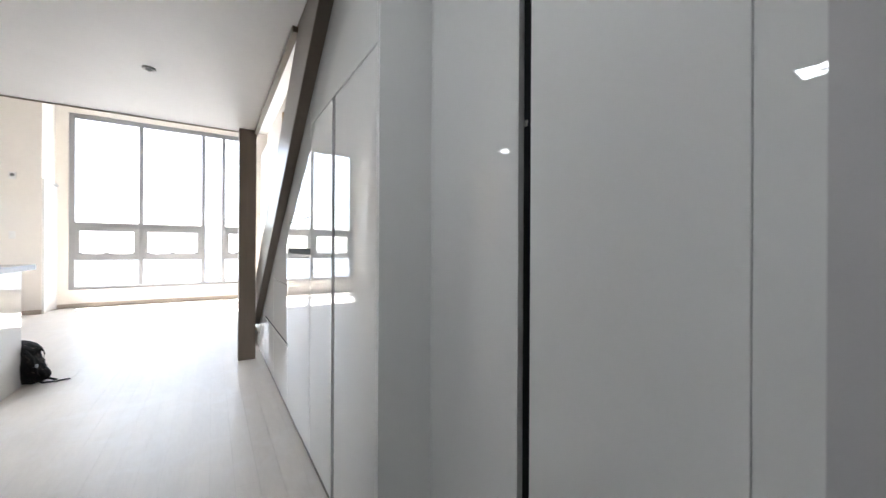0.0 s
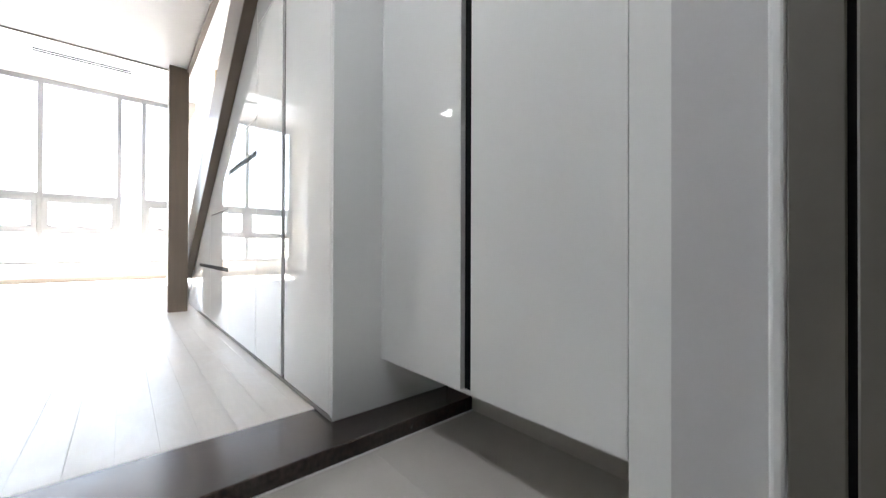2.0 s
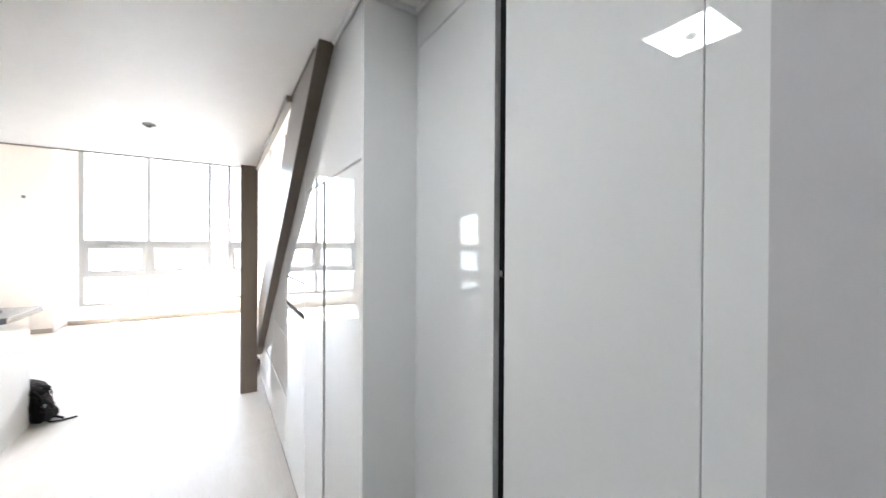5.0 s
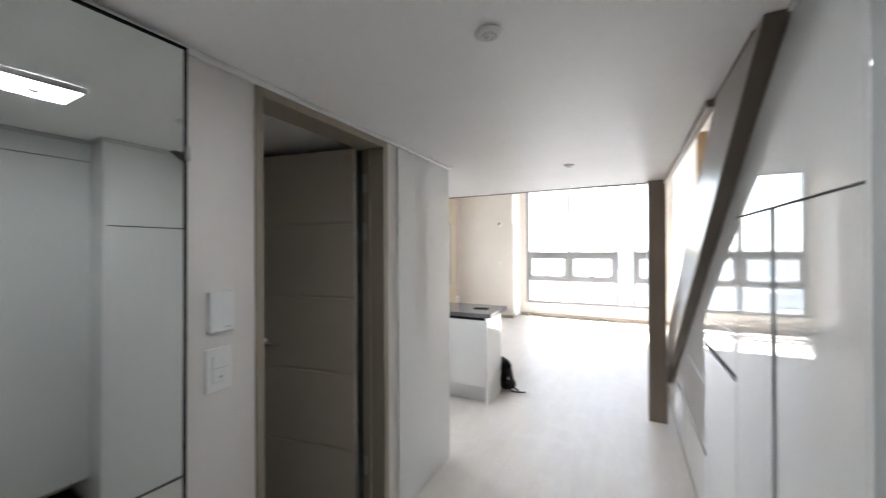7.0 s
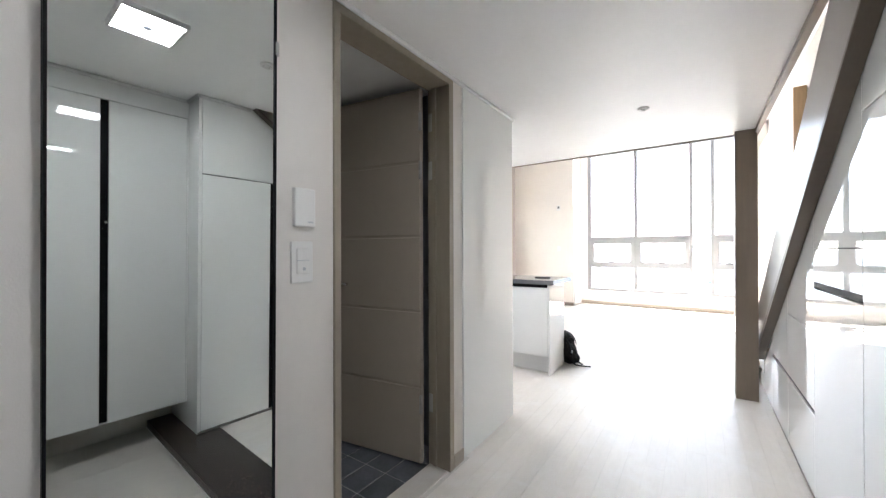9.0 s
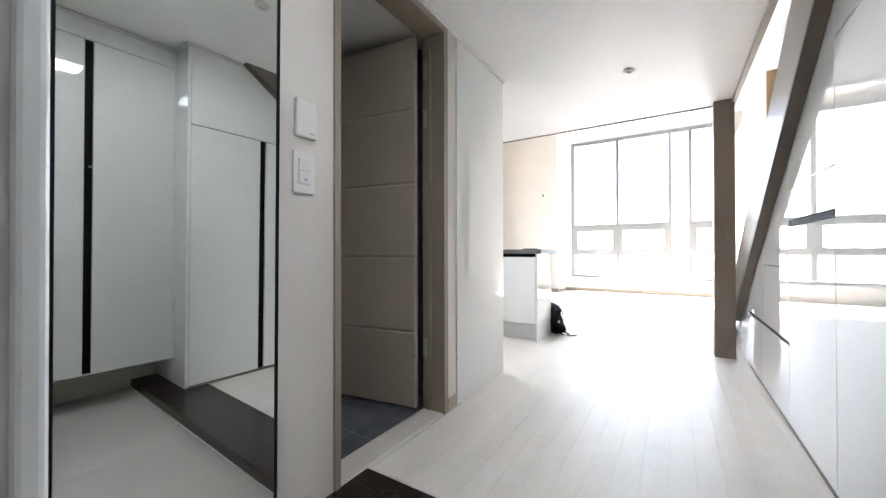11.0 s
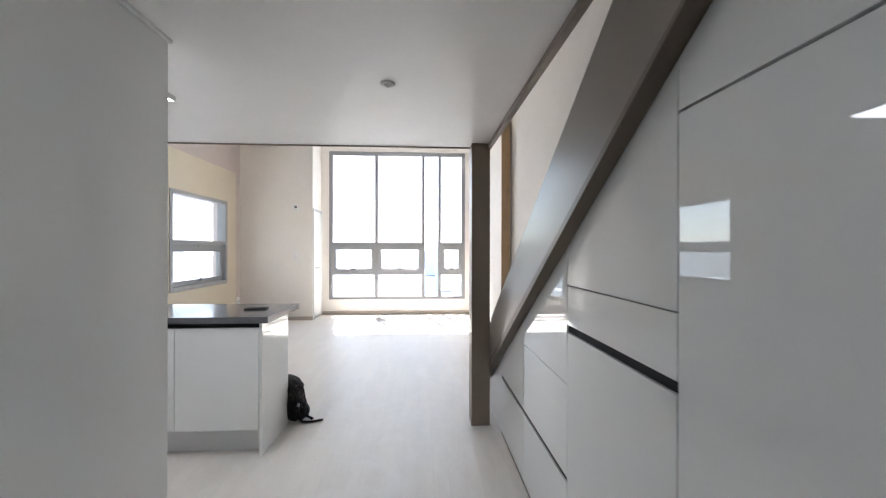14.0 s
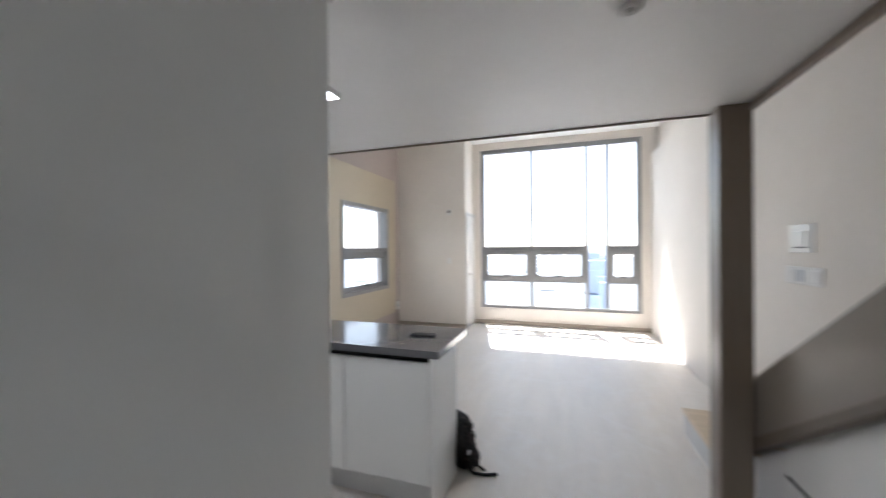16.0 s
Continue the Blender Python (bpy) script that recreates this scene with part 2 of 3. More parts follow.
def setting(name, bm, material, label, smooth=False):
    """One piece of the setting, with its origin at its foot."""
    me = mesh_of(name, bm, material, smooth)
    co = [v.co for v in me.vertices]
    base = Vector(((min(c.x for c in co) + max(c.x for c in co)) / 2, (min(c.y for c in co) + max(c.y for c in co)) / 2, min(c.z for c in co)))
    me.transform(Matrix.Translation(-base))
    ob = new(name, me)
    ob.location = base
    return tagged(ob, label, name.split("_")[0], kind="structure")


def thing(name, base, label, category, group="", kind=""):
    ob = new(name)
    ob.empty_display_size = 0.1
    ob.location = base
    return tagged(ob, label, category, group, kind)


def part(name, bm, material, parent, label="", smooth=False):
    """A mesh of its own under a thing or under a part; bm is in the world's metres."""
    me = mesh_of(name, bm, material, smooth)
    at = Vector(parent.location) + (Vector(parent.parent.location) if parent.parent else Vector())
    me.transform(Matrix.Translation(-at))
    ob = new(name, me)
    ob.parent = parent
    return tagged(ob, label)


def single(name, bm, material, label, category, group="", smooth=False):
    """A thing of one piece."""
    ob = setting(name, bm, material, label, smooth)
    del ob["kind"]
    return tagged(ob, label, category, group)


# ---- the large structure ----
setting("wall_window", boxes_bm([((-4.2, YW, -0.2), (-2.505, YW + 0.22, TOP)), ((0.315, YW, -0.2), (XR + 0.2, YW + 0.22, TOP)),
                                 ((-2.505, YW, -0.2), (0.315, YW + 0.22, 0.305)), ((-2.505, YW, 3.367), (0.315, YW + 0.22, TOP))]),
        M_CREAM, "cream papered wall round the tall window")
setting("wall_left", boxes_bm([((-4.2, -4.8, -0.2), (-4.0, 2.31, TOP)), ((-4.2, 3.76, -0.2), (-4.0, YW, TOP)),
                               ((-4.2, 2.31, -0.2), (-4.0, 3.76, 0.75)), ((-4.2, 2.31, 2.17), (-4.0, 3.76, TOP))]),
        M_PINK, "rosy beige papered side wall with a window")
setting("wall_partition", box_bm((-4.0, 4.28, 0), (-2.66, YW, TOP)), M_CREAM, "beige papered projecting wall beside the window")
setting("wall_stairs", box_bm((XR, -4.8, -0.2), (XR + 0.2, YW, TOP)), M_CREAM, "cream papered wall beside the stairs")
setting("wall_lining", box_bm((0.455, 1.96, 0), (XR - 0.002, YW - 0.002, 3.03)), M_CREAM, "sunlit white wall lining beside the window")
setting("wall_corridor", boxes_bm([((XL - 0.13, -3.72, LOW), (XL, -2.895, H)), ((XL - 0.13, -2.10, 0), (XL, -1.985, H))]),
        M_WALL, "beige papered corridor wall round the bathroom door")
setting("wall_bath_end", box_bm((-3.3, -1.985, -0.1), (XL - 0.13, -1.90, H)), M_SLATE, "dark tiled bathroom end wall")
setting("wall_bath_near", box_bm((-3.3, -3.05, -0.1), (XL - 0.13, -2.93, H)), M_WALL, "plain bathroom side wall")
WALL_BATH = setting("wall_bath_back", box_bm((-3.4, -3.05, -0.1), (-3.3, -1.90, H)), M_SATIN, "blue-grey tiled bathroom back wall")
setting("wall_kitchen", box_bm((-4.0, -2.1, 0), (-3.4, -1.9, H)), M_WALL, "plain kitchen back wall")
# unseen wall added to close the space behind the camera
setting("wall_back", box_bm((-4.2, -5.0, -0.2), (XR + 0.2, -4.8, TOP)), M_ENTRY, "unseen plain grey wall added to close the entrance end")
setting("ceiling_loft", boxes_bm([((-4.0, -4.8, H), (-0.06, 0.12, 2.42)), ((-0.06, -4.8, H), (XR, -2.45, 2.42))]),
        M_CEIL, "white papered ceiling under the loft")
setting("ceiling_living", box_bm((-4.2, -5.0, TOP), (XR + 0.2, YW + 0.22, TOP + 0.15)), M_CEIL, "white papered ceiling of the living room")
setting("floor_base", boxes_bm([((-4.0, -2.72, -0.2), (XL - 0.13, -1.95, -0.012)), ((XL - 0.13, -2.72, -0.2), (XR, -1.95, -0.0016)), ((-4.0, -1.95, -0.2), (XR, YW, -0.0016)),
                               ((-4.0, -4.8, -0.2), (XR, -2.72, LOW - 0.012))]), M_SUB,
        "board under the floor pieces")

# loft edge trim, ceiling mouldings and skirtings
setting("trim_loft_front", box_bm((-4.0, 0.12, 2.150), (-0.06, 0.135, 2.425), 0.002), M_TAUPE, "thin taupe strip along the loft edge")
setting("trim_loft_side", box_bm((-0.082, -1.93, 2.126), (-0.05, 0.12, 2.158), 0.002), M_TAUPE, "taupe strip along the stair opening")
setting("trim_stairwell_side", box_bm((-0.058, -2.43, H + 0.002), (-0.045, 0.12, 2.42)), M_TAUPE, "taupe edge board of the loft floor")
setting("trim_ceiling", box_bm((XL + 0.001, -3.70, 2.138), (XL + 0.022, -1.99, 2.1595), 0.004), M_SATIN, "white moulding between wall and ceiling")
setting("trim_cornice_kitchen", box_bm((XL + 0.004, -1.985, 2.140), (XL + 0.020, -1.298, 2.1595), 0.004), M_SATIN, "white moulding above the tall cabinet")
setting("trim_cornice_shoe", box_bm((0.162, -3.745, 2.140), (0.1775, -2.874, 2.1595), 0.004), M_SATIN, "white moulding above the shoe cabinet")
setting("trim_cornice_end", box_bm((-0.015, -2.873, 2.140), (0.1775, -2.858, 2.1595), 0.004), M_SATIN, "white moulding above the wardrobe's end")
setting("trim_cornice_wardrobe", box_bm((-0.015, -2.857, 2.140), (-0.0005, -2.545, 2.1595), 0.004), M_SATIN, "white moulding above the wardrobe")
setting("baseboard_window", box_bm((-2.66, YW - 0.012, 0), (0.455, YW, 0.07), 0.002), M_BASE, "beige skirting under the window")
setting("baseboard_partition", box_bm((-3.99, 4.268, 0), (-2.655, 4.28, 0.07), 0.002), M_BASE, "beige skirting of the projecting wall")
setting("baseboard_corridor", box_bm((XL, -2.09, 0), (XL + 0.010, -1.99, 0.07), 0.002), M_BASE, "beige skirting beside the door")
setting("baseboard_entry", box_bm((XL, -3.70, LOW), (XL + 0.008, -3.002, 0.055), 0.002), M_SKIRT, "cream tile skirting of the entrance")

# entrance opening: side panel, wall returns, corner beads, steel frame
setting("wall_entry_side", box_bm((0.168, -3.876, LOW), (XR, -3.752, H)), M_ENTRY, "grey papered return beside the entrance")
setting("trim_entry_bead", box_bm((0.150, -3.890, LOW), (0.20, -3.871, H), 0.006, 3), M_SATIN, "white rounded corner bead")
setting("trim_entry_base", box_bm((0.146, -3.8705, LOW), (0.1675, -3.744, 0.022), 0.003), M_SKIRT, "cream tile skirting beside the entrance")
setting("door_frame_entry", boxes_bm([((0.142, -3.943, LOW), (XR, -3.891, H)), ((0.135, -4.10, LOW), (XR, -3.951, H))], 0.002), M_STEELDOOR,
        "dark taupe steel entrance frame")
setting("trim_gasket", box_bm((0.152, -3.951, LOW), (0.23, -3.943, H)), M_BLACK, "black rubber door gasket")
# unseen side wall, added to close the space outside the entrance
setting("wall_landing", box_bm((0.1, -4.8, LOW), (XR, -4.10, H)), M_ENTRY, "unseen grey side wall added outside the entrance")
setting("trim_entry_bead_far", box_bm((-1.04, -3.762, LOW), (-1.000, -3.735, H), 0.008, 3), M_SATIN, "white rounded corner bead")
setting("wall_entry_far", box_bm((XL - 0.13, -4.8, LOW), (-1.006, -3.745, H)), M_ENTRY, "grey papered return beside the entrance")

# dark granite sill between entrance and corridor
single("granite_sill", box_bm((XL + 0.004, -3.0, LOW + 0.001), (0.484, -2.722, 0.003), 0.003, 2), M_STONE,
       "dark brown polished granite step at the entrance", "step")

setting("trim_sill_sealant", box_bm((XL + 0.006, -3.006, LOW), (0.484, -3.0005, LOW + 0.005), 0.002), M_PLASTIC, "thin white sealant line at the foot of the step")
setting("trim_sill_joint", box_bm((XL + 0.004, -2.7225, -0.008), (0.0, -2.7185, 0.0025)), M_GROUT, "pale joint along the granite step")

# ---- bathroom door ----
frame_1 = thing("door_frame", (XL, -2.5, 0), "olive taupe wooden door frame reaching the ceiling", "door frame")
for nm, a, b in (("jamb", (XL - 0.135, -2.897, 0), (XL + 0.012, -2.868, 2.155)), ("jamb", (XL - 0.135, -2.135, 0), (XL + 0.012, -2.095, 2.155)),
                 ("head", (XL - 0.135, -2.868, 2.105), (XL + 0.0115, -2.135, 2.155))):
    part(nm, box_bm(a, b, 0.002), M_FRAME, frame_1)
part("stop", box_bm((XL - 0.095, -2.148, 0.01), (XL - 0.075, -2.1355, 2.105)), M_FRAME, frame_1)
part("threshold", box_bm((XL - 0.13, -2.868, -0.02), (XL + 0.0, -2.135, 0.006), 0.002), M_PLANK, frame_1, "pale beige threshold board")

HINGE = Vector((-1.722, -2.183, 0))
LEAFT = pose(*HINGE, 0, 0, 180 + 8.8)


def leaf_bm(z0, z1, x0=0.0, x1=0.685, y0=0.0, y1=0.036, bev=0.003):
    bm = box_bm((x0, y0, z0), (x1, y1, z1), bev)
    bm.transform(LEAFT)
    return bm


door_1 = thing("bathroom_door", HINGE, "taupe painted bathroom door with grooves, standing open", "door")
part("core", leaf_bm(0.012, 2.112, 0.002, 0.683, -0.030, -0.008, 0.0), M_DOOR, door_1)
levels = (0.012, 0.440, 0.862, 1.282, 1.698, 2.112)
for z0, z1 in zip(levels, levels[1:]):
    part("panel", leaf_bm(z0 + 0.005, z1 - 0.005, 0.0, 0.685, -0.010, 0.0, 0.0045), M_DOOR, door_1)
    part("panel", leaf_bm(z0 + 0.003, z1 - 0.003, 0.0, 0.685, -0.038, -0.030, 0.0025), M_DOOR, door_1)
rose = lathe_bm([(0.026, 0.0), (0.026, 0.008), (0.010, 0.012), (0.010, 0.045)], (0.606, 0, 1.0), 20, "y")
rose.transform(LEAFT)
handle_1 = part("handle", rose, M_STEEL, door_1, "brushed steel lever handle", True)
lever = tube_bm([(0.616, 0.042, 1.0), (0.571, 0.046, 1.0), (0.521, 0.046, 1.002), (0.486, 0.044, 1.0)], 0.010, 0.8, 10)
lever.transform(LEAFT)
part("lever", lever, M_STEEL, handle_1, "", True)
for z in (0.30, 1.60, 1.87):
    knuckle = lathe_bm([(0.007, 0), (0.009, 0.002), (0.009, 0.048), (0.0075, 0.05), (0.009, 0.052), (0.009, 0.098), (0.007, 0.10)], (-0.006, 0.006, z), 12)
    knuckle.transform(LEAFT)
    hinge = part("hinge", knuckle, M_HINGE, door_1, "polished steel butt hinge", True)
    part("hinge_plate", box_bm((XL - 0.128, -2.1395, z), (XL - 0.092, -2.1352, z + 0.10), 0.001), M_HINGE, hinge)

# ---- mirror and switches on the corridor wall ----
LEAN = pose(XL + 0.004, -3.636, 0.03, 0, 0.6, 0) @ pose(0, 0, 0, 0, 0, -1.6) @ pose(-XL - 0.004, 3.636, -0.03)


def leaning(a, b, bev=0.0):
    bm = box_bm(a, b, bev)
    bm.transform(LEAN)
    return bm


mirror_1 = thing("wall_mirror", (XL, -3.38, 0.03), "tall wall mirror in a thin black frame", "mirror")
part("mirror_glass", leaning((XL + 0.004, -3.630, 0.035), (XL + 0.010, -3.150, 2.130)), M_MIRROR, mirror_1, "clear silvered mirror glass")
part("backing", leaning((XL - 0.030, -3.628, 0.040), (XL + 0.0035, -3.152, 2.125)), M_DARK, mirror_1)
for a, b in (((-3.636, 0.03), (-3.630, 2.136)), ((-3.150, 0.03), (-3.144, 2.136)), ((-3.630, 2.130), (-3.150, 2.136)), ((-3.630, 0.03), (-3.150, 0.035))):
    part("frame_bar", leaning((XL - 0.030, a[0], a[1]), (XL + 0.015, b[0], b[1])), M_BLACK, mirror_1)
for y, z in ((-3.637, 1.83), (-3.143, 1.83)):
    part("clip", leaning((XL + 0.001, y - 0.006, z - 0.022), (XL + 0.018, y + 0.006, z + 0.022), 0.002), M_STEEL, mirror_1, "small chrome mirror clip")

bell = thing("wall_chime", (XL, -3.026, 1.283), "white plastic chime plate on the corridor wall", "chime")
part("plate", box_bm((XL + 0.001, -3.066, 1.285), (XL + 0.020, -2.985, 1.417), 0.006, 3), M_PLASTIC, bell)
part("mark", box_bm((XL + 0.0198, -3.018, 1.299), (XL + 0.0206, -2.996, 1.303)), M_GREY, bell, "tiny grey print")
switch_1 = thing("light_switch", (XL, -3.031, 1.092), "white light switch plate with a rocker", "switch")
part("plate", box_bm((XL + 0.001, -3.073, 1.094), (XL + 0.010, -2.990, 1.236), 0.004, 2), M_PLASTIC, switch_1)
rocker = part("rocker", box_bm((XL + 0.009, -3.055, 1.125), (XL + 0.014, -3.008, 1.212), 0.002), M_PLASTIC, switch_1)
part("split", box_bm((XL + 0.0135, -3.054, 1.170), (XL + 0.0145, -3.009, 1.172)), M_GREY, rocker)
part("lamp", lathe_bm([(0.006, 0), (0.006, 0.0012)], (XL + 0.0138, -3.028, 1.142), 12, "x"), M_GREY, rocker, "small grey indicator")

# ---- tall glossy cabinet at the kitchen's corner ----
tall = thing("tall_cabinet", (-1.9, -1.64, 0), "tall high-gloss white cabinet beside the kitchen", "cabinet")
part("body", box_bm((-2.30, -1.982, 0), (XL - 0.016, -1.302, H - 0.002)), M_SATIN, tall)
part("side_panel", box_bm((XL - 0.016, -1.984, 0.002), (XL + 0.003, -1.300, H - 0.004), 0.0015), M_GLOSS, tall)
part("edge_strip", box_bm((XL - 0.002, -1.990, 0.0), (XL + 0.008, -1.984, H - 0.003)), M_SATIN, tall)

# ---- kitchen peninsula ----
def base_unit(x0, x1, label):
    """One kitchen base cabinet with a handleless front under the worktop."""
    u = thing("kitchen_cabinet", ((x0 + x1) / 2, -0.1, 0), label, "cabinet", "cabinets of the peninsula")
    part("body", box_bm((x0, -0.318, 0.17), (x1, 0.104, 0.868)), M_BLACK, u)
    part("back_panel", box_bm((x0 + 0.0005, 0.105, 0.0), (x1 - 0.0005, 0.118, 0.868)), M_GLOSS, u)
    part("plinth", box_bm((x0, -0.245, 0.0), (x1, -0.230, 0.172)), M_SATIN, u)
    part("door", box_bm((x0 + 0.002, -0.340, 0.176), (x1 - 0.002, -0.320, 0.838), 0.0015), M_GLOSS, u)
    part("grip_channel", box_bm((x0, -0.335, 0.842), (x1, -0.319, 0.868)), M_BLACK, u, "black recessed grip channel")
    return u


for x0, x1 in ((-3.99, -3.258), (-3.258, -2.712), (-2.712, -2.166)):
    base_unit(x0, x1, "glossy white base cabinet under the grey worktop")
end_unit = base_unit(-2.166, -1.638, "glossy white end base cabinet with a full-height side panel")
part("end_panel", box_bm((-1.637, -0.340, 0.0), (-1.617, 0.118, 0.868), 0.0015), M_GLOSS, end_unit, "glossy white end panel")
single("worktop", box_bm((-3.995, -0.362, 0.870), (-1.572, 0.228, 0.912), 0.002, 2), M_TOP, "polished grey quartz worktop on the peninsula", "worktop")
phone = thing("mobile_phone", (-1.79, -0.04, 0.912), "black phone lying on the grey worktop", "phone")
ph = box_bm((-0.075, -0.037, 0.0), (0.075, 0.037, 0.010), 0.004, 2)
ph.transform(pose(-1.785, -0.045, 0.9125, 0, 0, 8))
part("case", ph, M_PHONE, phone)
ps = box_bm((-0.070, -0.033, 0.0098), (0.070, 0.033, 0.0108))
ps.transform(pose(-1.785, -0.045, 0.9125, 0, 0, 8))
part("screen", ps, mat("phone_screen", (0.008, 0.008, 0.009), 0.35, var=0.0, spec=0.2), phone)

# ---- column and stairs ----
column = thing("column", (-0.135, 0.07, 0), "taupe wood-clad square column under the loft", "column")
part("shaft", box_bm((-0.206, 0.0, 0.0), (-0.065, 0.14, H - 0.001), 0.002), M_TAUPE, column)


def under(y):
    """Line along which the cupboard fronts end under the stairs."""
    return 0.476 - 0.683 * y


def lower(y):
    """Lower edge of the broad stringer board."""
    return 0.528 - 0.645 * y


def edge(y):
    """Lower edge of the brown strip under the board."""
    return 0.466 - 0.668 * y


def over(y):
    return 0.826 - 0.682 * y


stairs = thing("staircase", (0.27, -0.6, 0), "narrow closed staircase with a broad taupe stringer", "staircase")
part("stringer", prism_bm([(0.30, lower(0.30)), (0.30, 0.63), (0.0, over(0.0)), (-1.955, H - 0.001), (-2.529, H - 0.001)], -0.056, -0.020, 0.0015),
     M_STRING, stairs, "broad sloping taupe stringer board")
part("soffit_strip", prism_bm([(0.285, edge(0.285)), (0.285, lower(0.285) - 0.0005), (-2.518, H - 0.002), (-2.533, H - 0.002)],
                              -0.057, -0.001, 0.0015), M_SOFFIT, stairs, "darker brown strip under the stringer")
for k in range(12):
    z = 0.19 * (k + 1)
    y1 = 0.57 - 0.277 * (k - 1) if k else 1.15
    y0 = 0.57 - 0.277 * k
    if z > 2.5:
        break
    x0 = -0.075 if k == 0 else 0.0
    part("tread", box_bm((x0, y0 - 0.02, z - 0.03), (XR - 0.003 if k else 0.44, y1, z), 0.003), M_TREAD, stairs, "pale oak tread" if k == 0 else "")
    part("riser", box_bm((x0 + 0.012, y1 - 0.03, z - 0.19 if k else 0.0), (XR - 0.004 if k else 0.43, y1 - 0.012, z - 0.031)), M_SATIN, stairs)
part("step_side", box_bm((-0.064, 0.56, 0), (-0.048, 1.12, 0.159)), M_SATIN, stairs)
part("side_panel", prism_bm([(0.62, 0.16), (0.62, 0.56), (0.30, 0.78), (0.30, 0.16)], -0.002, 0.012), M_SATIN, stairs)
single("oak_end_board", box_bm((0.445, 1.925, 0), (XR - 0.022, 1.958, 3.05), 0.003), M_OAK, "tall honey oak board closing the wall lining", "board")

# ---- built-in cupboards under the stairs ----
G = 0.0022


def front(parent, y0, y1, z0, z1=None, label=""):
    """A lacquered front between two uprights; with no top it ends under the stringer."""
    a, b = y0 + G, y1 - G
    if z1 is None:
        poly = [(a, z0 + G), (b, z0 + G), (b, min(H - 0.003, under(b) - 0.008)), (a, min(H - 0.003, under(a) - 0.008))]
        if under(a) > H > under(b):
            k = -(H - 0.003 + 0.008 - 0.476) / 0.683
            poly = [(a, z0 + G), (b, z0 + G), (b, under(b) - 0.008), (k, H - 0.003), (a, H - 0.003)]
    else:
        poly = [(a, z0 + G), (b, z0 + G), (b, z1 - G), (a, z1 - G)]
    return part("door" if z1 else "filler_panel", prism_bm(poly, 0.0, 0.019, 0.001), M_GLOSS, parent, label)


def unit(y0, y1, label):
    c = thing("understair_cabinet", (0.25, (y0 + y1) / 2, 0), label, "cabinet", "cabinets under the stairs")
    top = [(y1, min(H - 0.01, under(y1) - 0.03)), (y0, min(H - 0.01, under(y0) - 0.03))]
    part("body", prism_bm([(y0, 0.0), (y1, 0.0)] + top, 0.0215, 0.55), M_DARK, c)
    part("plinth", box_bm((-0.001, y0 + 0.001, 0.0005), (0.018, y1 - 0.001, 0.014), 0.001), M_PLINTH, c, "thin grey floor strip")
    return c


CH = M_BLACK
u = unit(-0.70, -0.116, "low white gloss cupboard with a slanted top")
front(u, -0.70, -0.116, 0.016, 0.408)
part("grip_channel", box_bm((0.006, -0.70, 0.409), (0.020, -0.118, 0.428)), CH, u, "black grip channel")
front(u, -0.70, -0.116, 0.429, None)
u = unit(-1.33, -0.70, "white gloss cupboard with two doors and black grip")
front(u, -1.33, -0.70, 0.016, 0.408)
part("grip_channel", box_bm((0.006, -1.328, 0.409), (0.020, -0.70, 0.428)), CH, u, "black grip channel")
front(u, -1.33, -0.70, 0.429, 0.806)
front(u, -1.33, -0.70, 0.806, None)
u = unit(-1.968, -1.33, "white gloss cupboard with a drawer above a door")
front(u, -1.968, -1.33, 0.016, 1.018)
part("grip_channel", box_bm((0.006, -1.966, 1.019), (0.020, -1.332, 1.046)), CH, u, "black grip channel")
part("drawer_front", prism_bm([(-1.9658, 1.048), (-1.3322, 1.048), (-1.3322, 1.204), (-1.9658, 1.204)], 0.0, 0.019, 0.001), M_GLOSS, u)
front(u, -1.968, -1.33, 1.206, None)
u = unit(-2.855, -1.968, "tall white gloss wardrobe with a black grip channel")
front(u, -2.358, -1.968, 0.016, 1.663)
part("grip_channel", box_bm((0.010, -2.396, 0.016), (0.020, -2.358, 1.66)), CH, u, "black grip channel")
front(u, -2.838, -2.396, 0.016, 1.663)
front(u, -2.838, -1.968, 1.665, None)
part("end_panel", box_bm((0.0, -2.857, 0.004), (0.484, -2.838, H - 0.003), 0.001), M_GLOSS, u, "plain white end panel")
single("stair_filler", prism_bm([(-0.114, 0.0), (0.55, 0.0), (0.55, 0.09), (-0.114, under(-0.114) - 0.02)], 0.004, 0.02), M_SATIN,
       "white filler board at the foot of the stairs", "board")

# ---- hanging shoe cabinet in the entrance ----
shoe = thing("shoe_cabinet", (0.35, -3.28, 0.172), "white gloss shoe cabinet hung above the entrance floor", "cabinet")
part("body", box_bm((0.198, -3.6825, 0.176), (XR, -2.858, H - 0.003)), M_DARK, shoe)
part("bottom_board", box_bm((0.180, -3.6825, 0.170), (XR, -2.858, 0.1755)), M_SATIN, shoe)
part("door", box_bm((0.178, -3.2515, 0.172), (0.197, -2.868, 2.036), 0.001), M_GLOSS, shoe)
part("door", box_bm((0.178, -3.6805, 0.172), (0.197, -3.289, 2.036), 0.001), M_GLOSS, shoe)
part("grip_channel", box_bm((0.194, -3.288, 0.174), (0.1975, -3.2525, 2.036)), CH, shoe, "black grip channel")
part("catch", box_bm((0.1905, -3.267, 1.330), (0.1945, -3.2535, 1.344), 0.001), M_STEEL, shoe, "tiny steel catch")
part("top_filler", box_bm((0.178, -3.6825, 2.040), (0.197, -2.858, H - 0.003), 0.001), M_GLOSS, shoe)
part("edge_filler", box_bm((0.178, -2.866, 0.172), (0.197, -2.858, 2.038)), M_GLOSS, shoe)
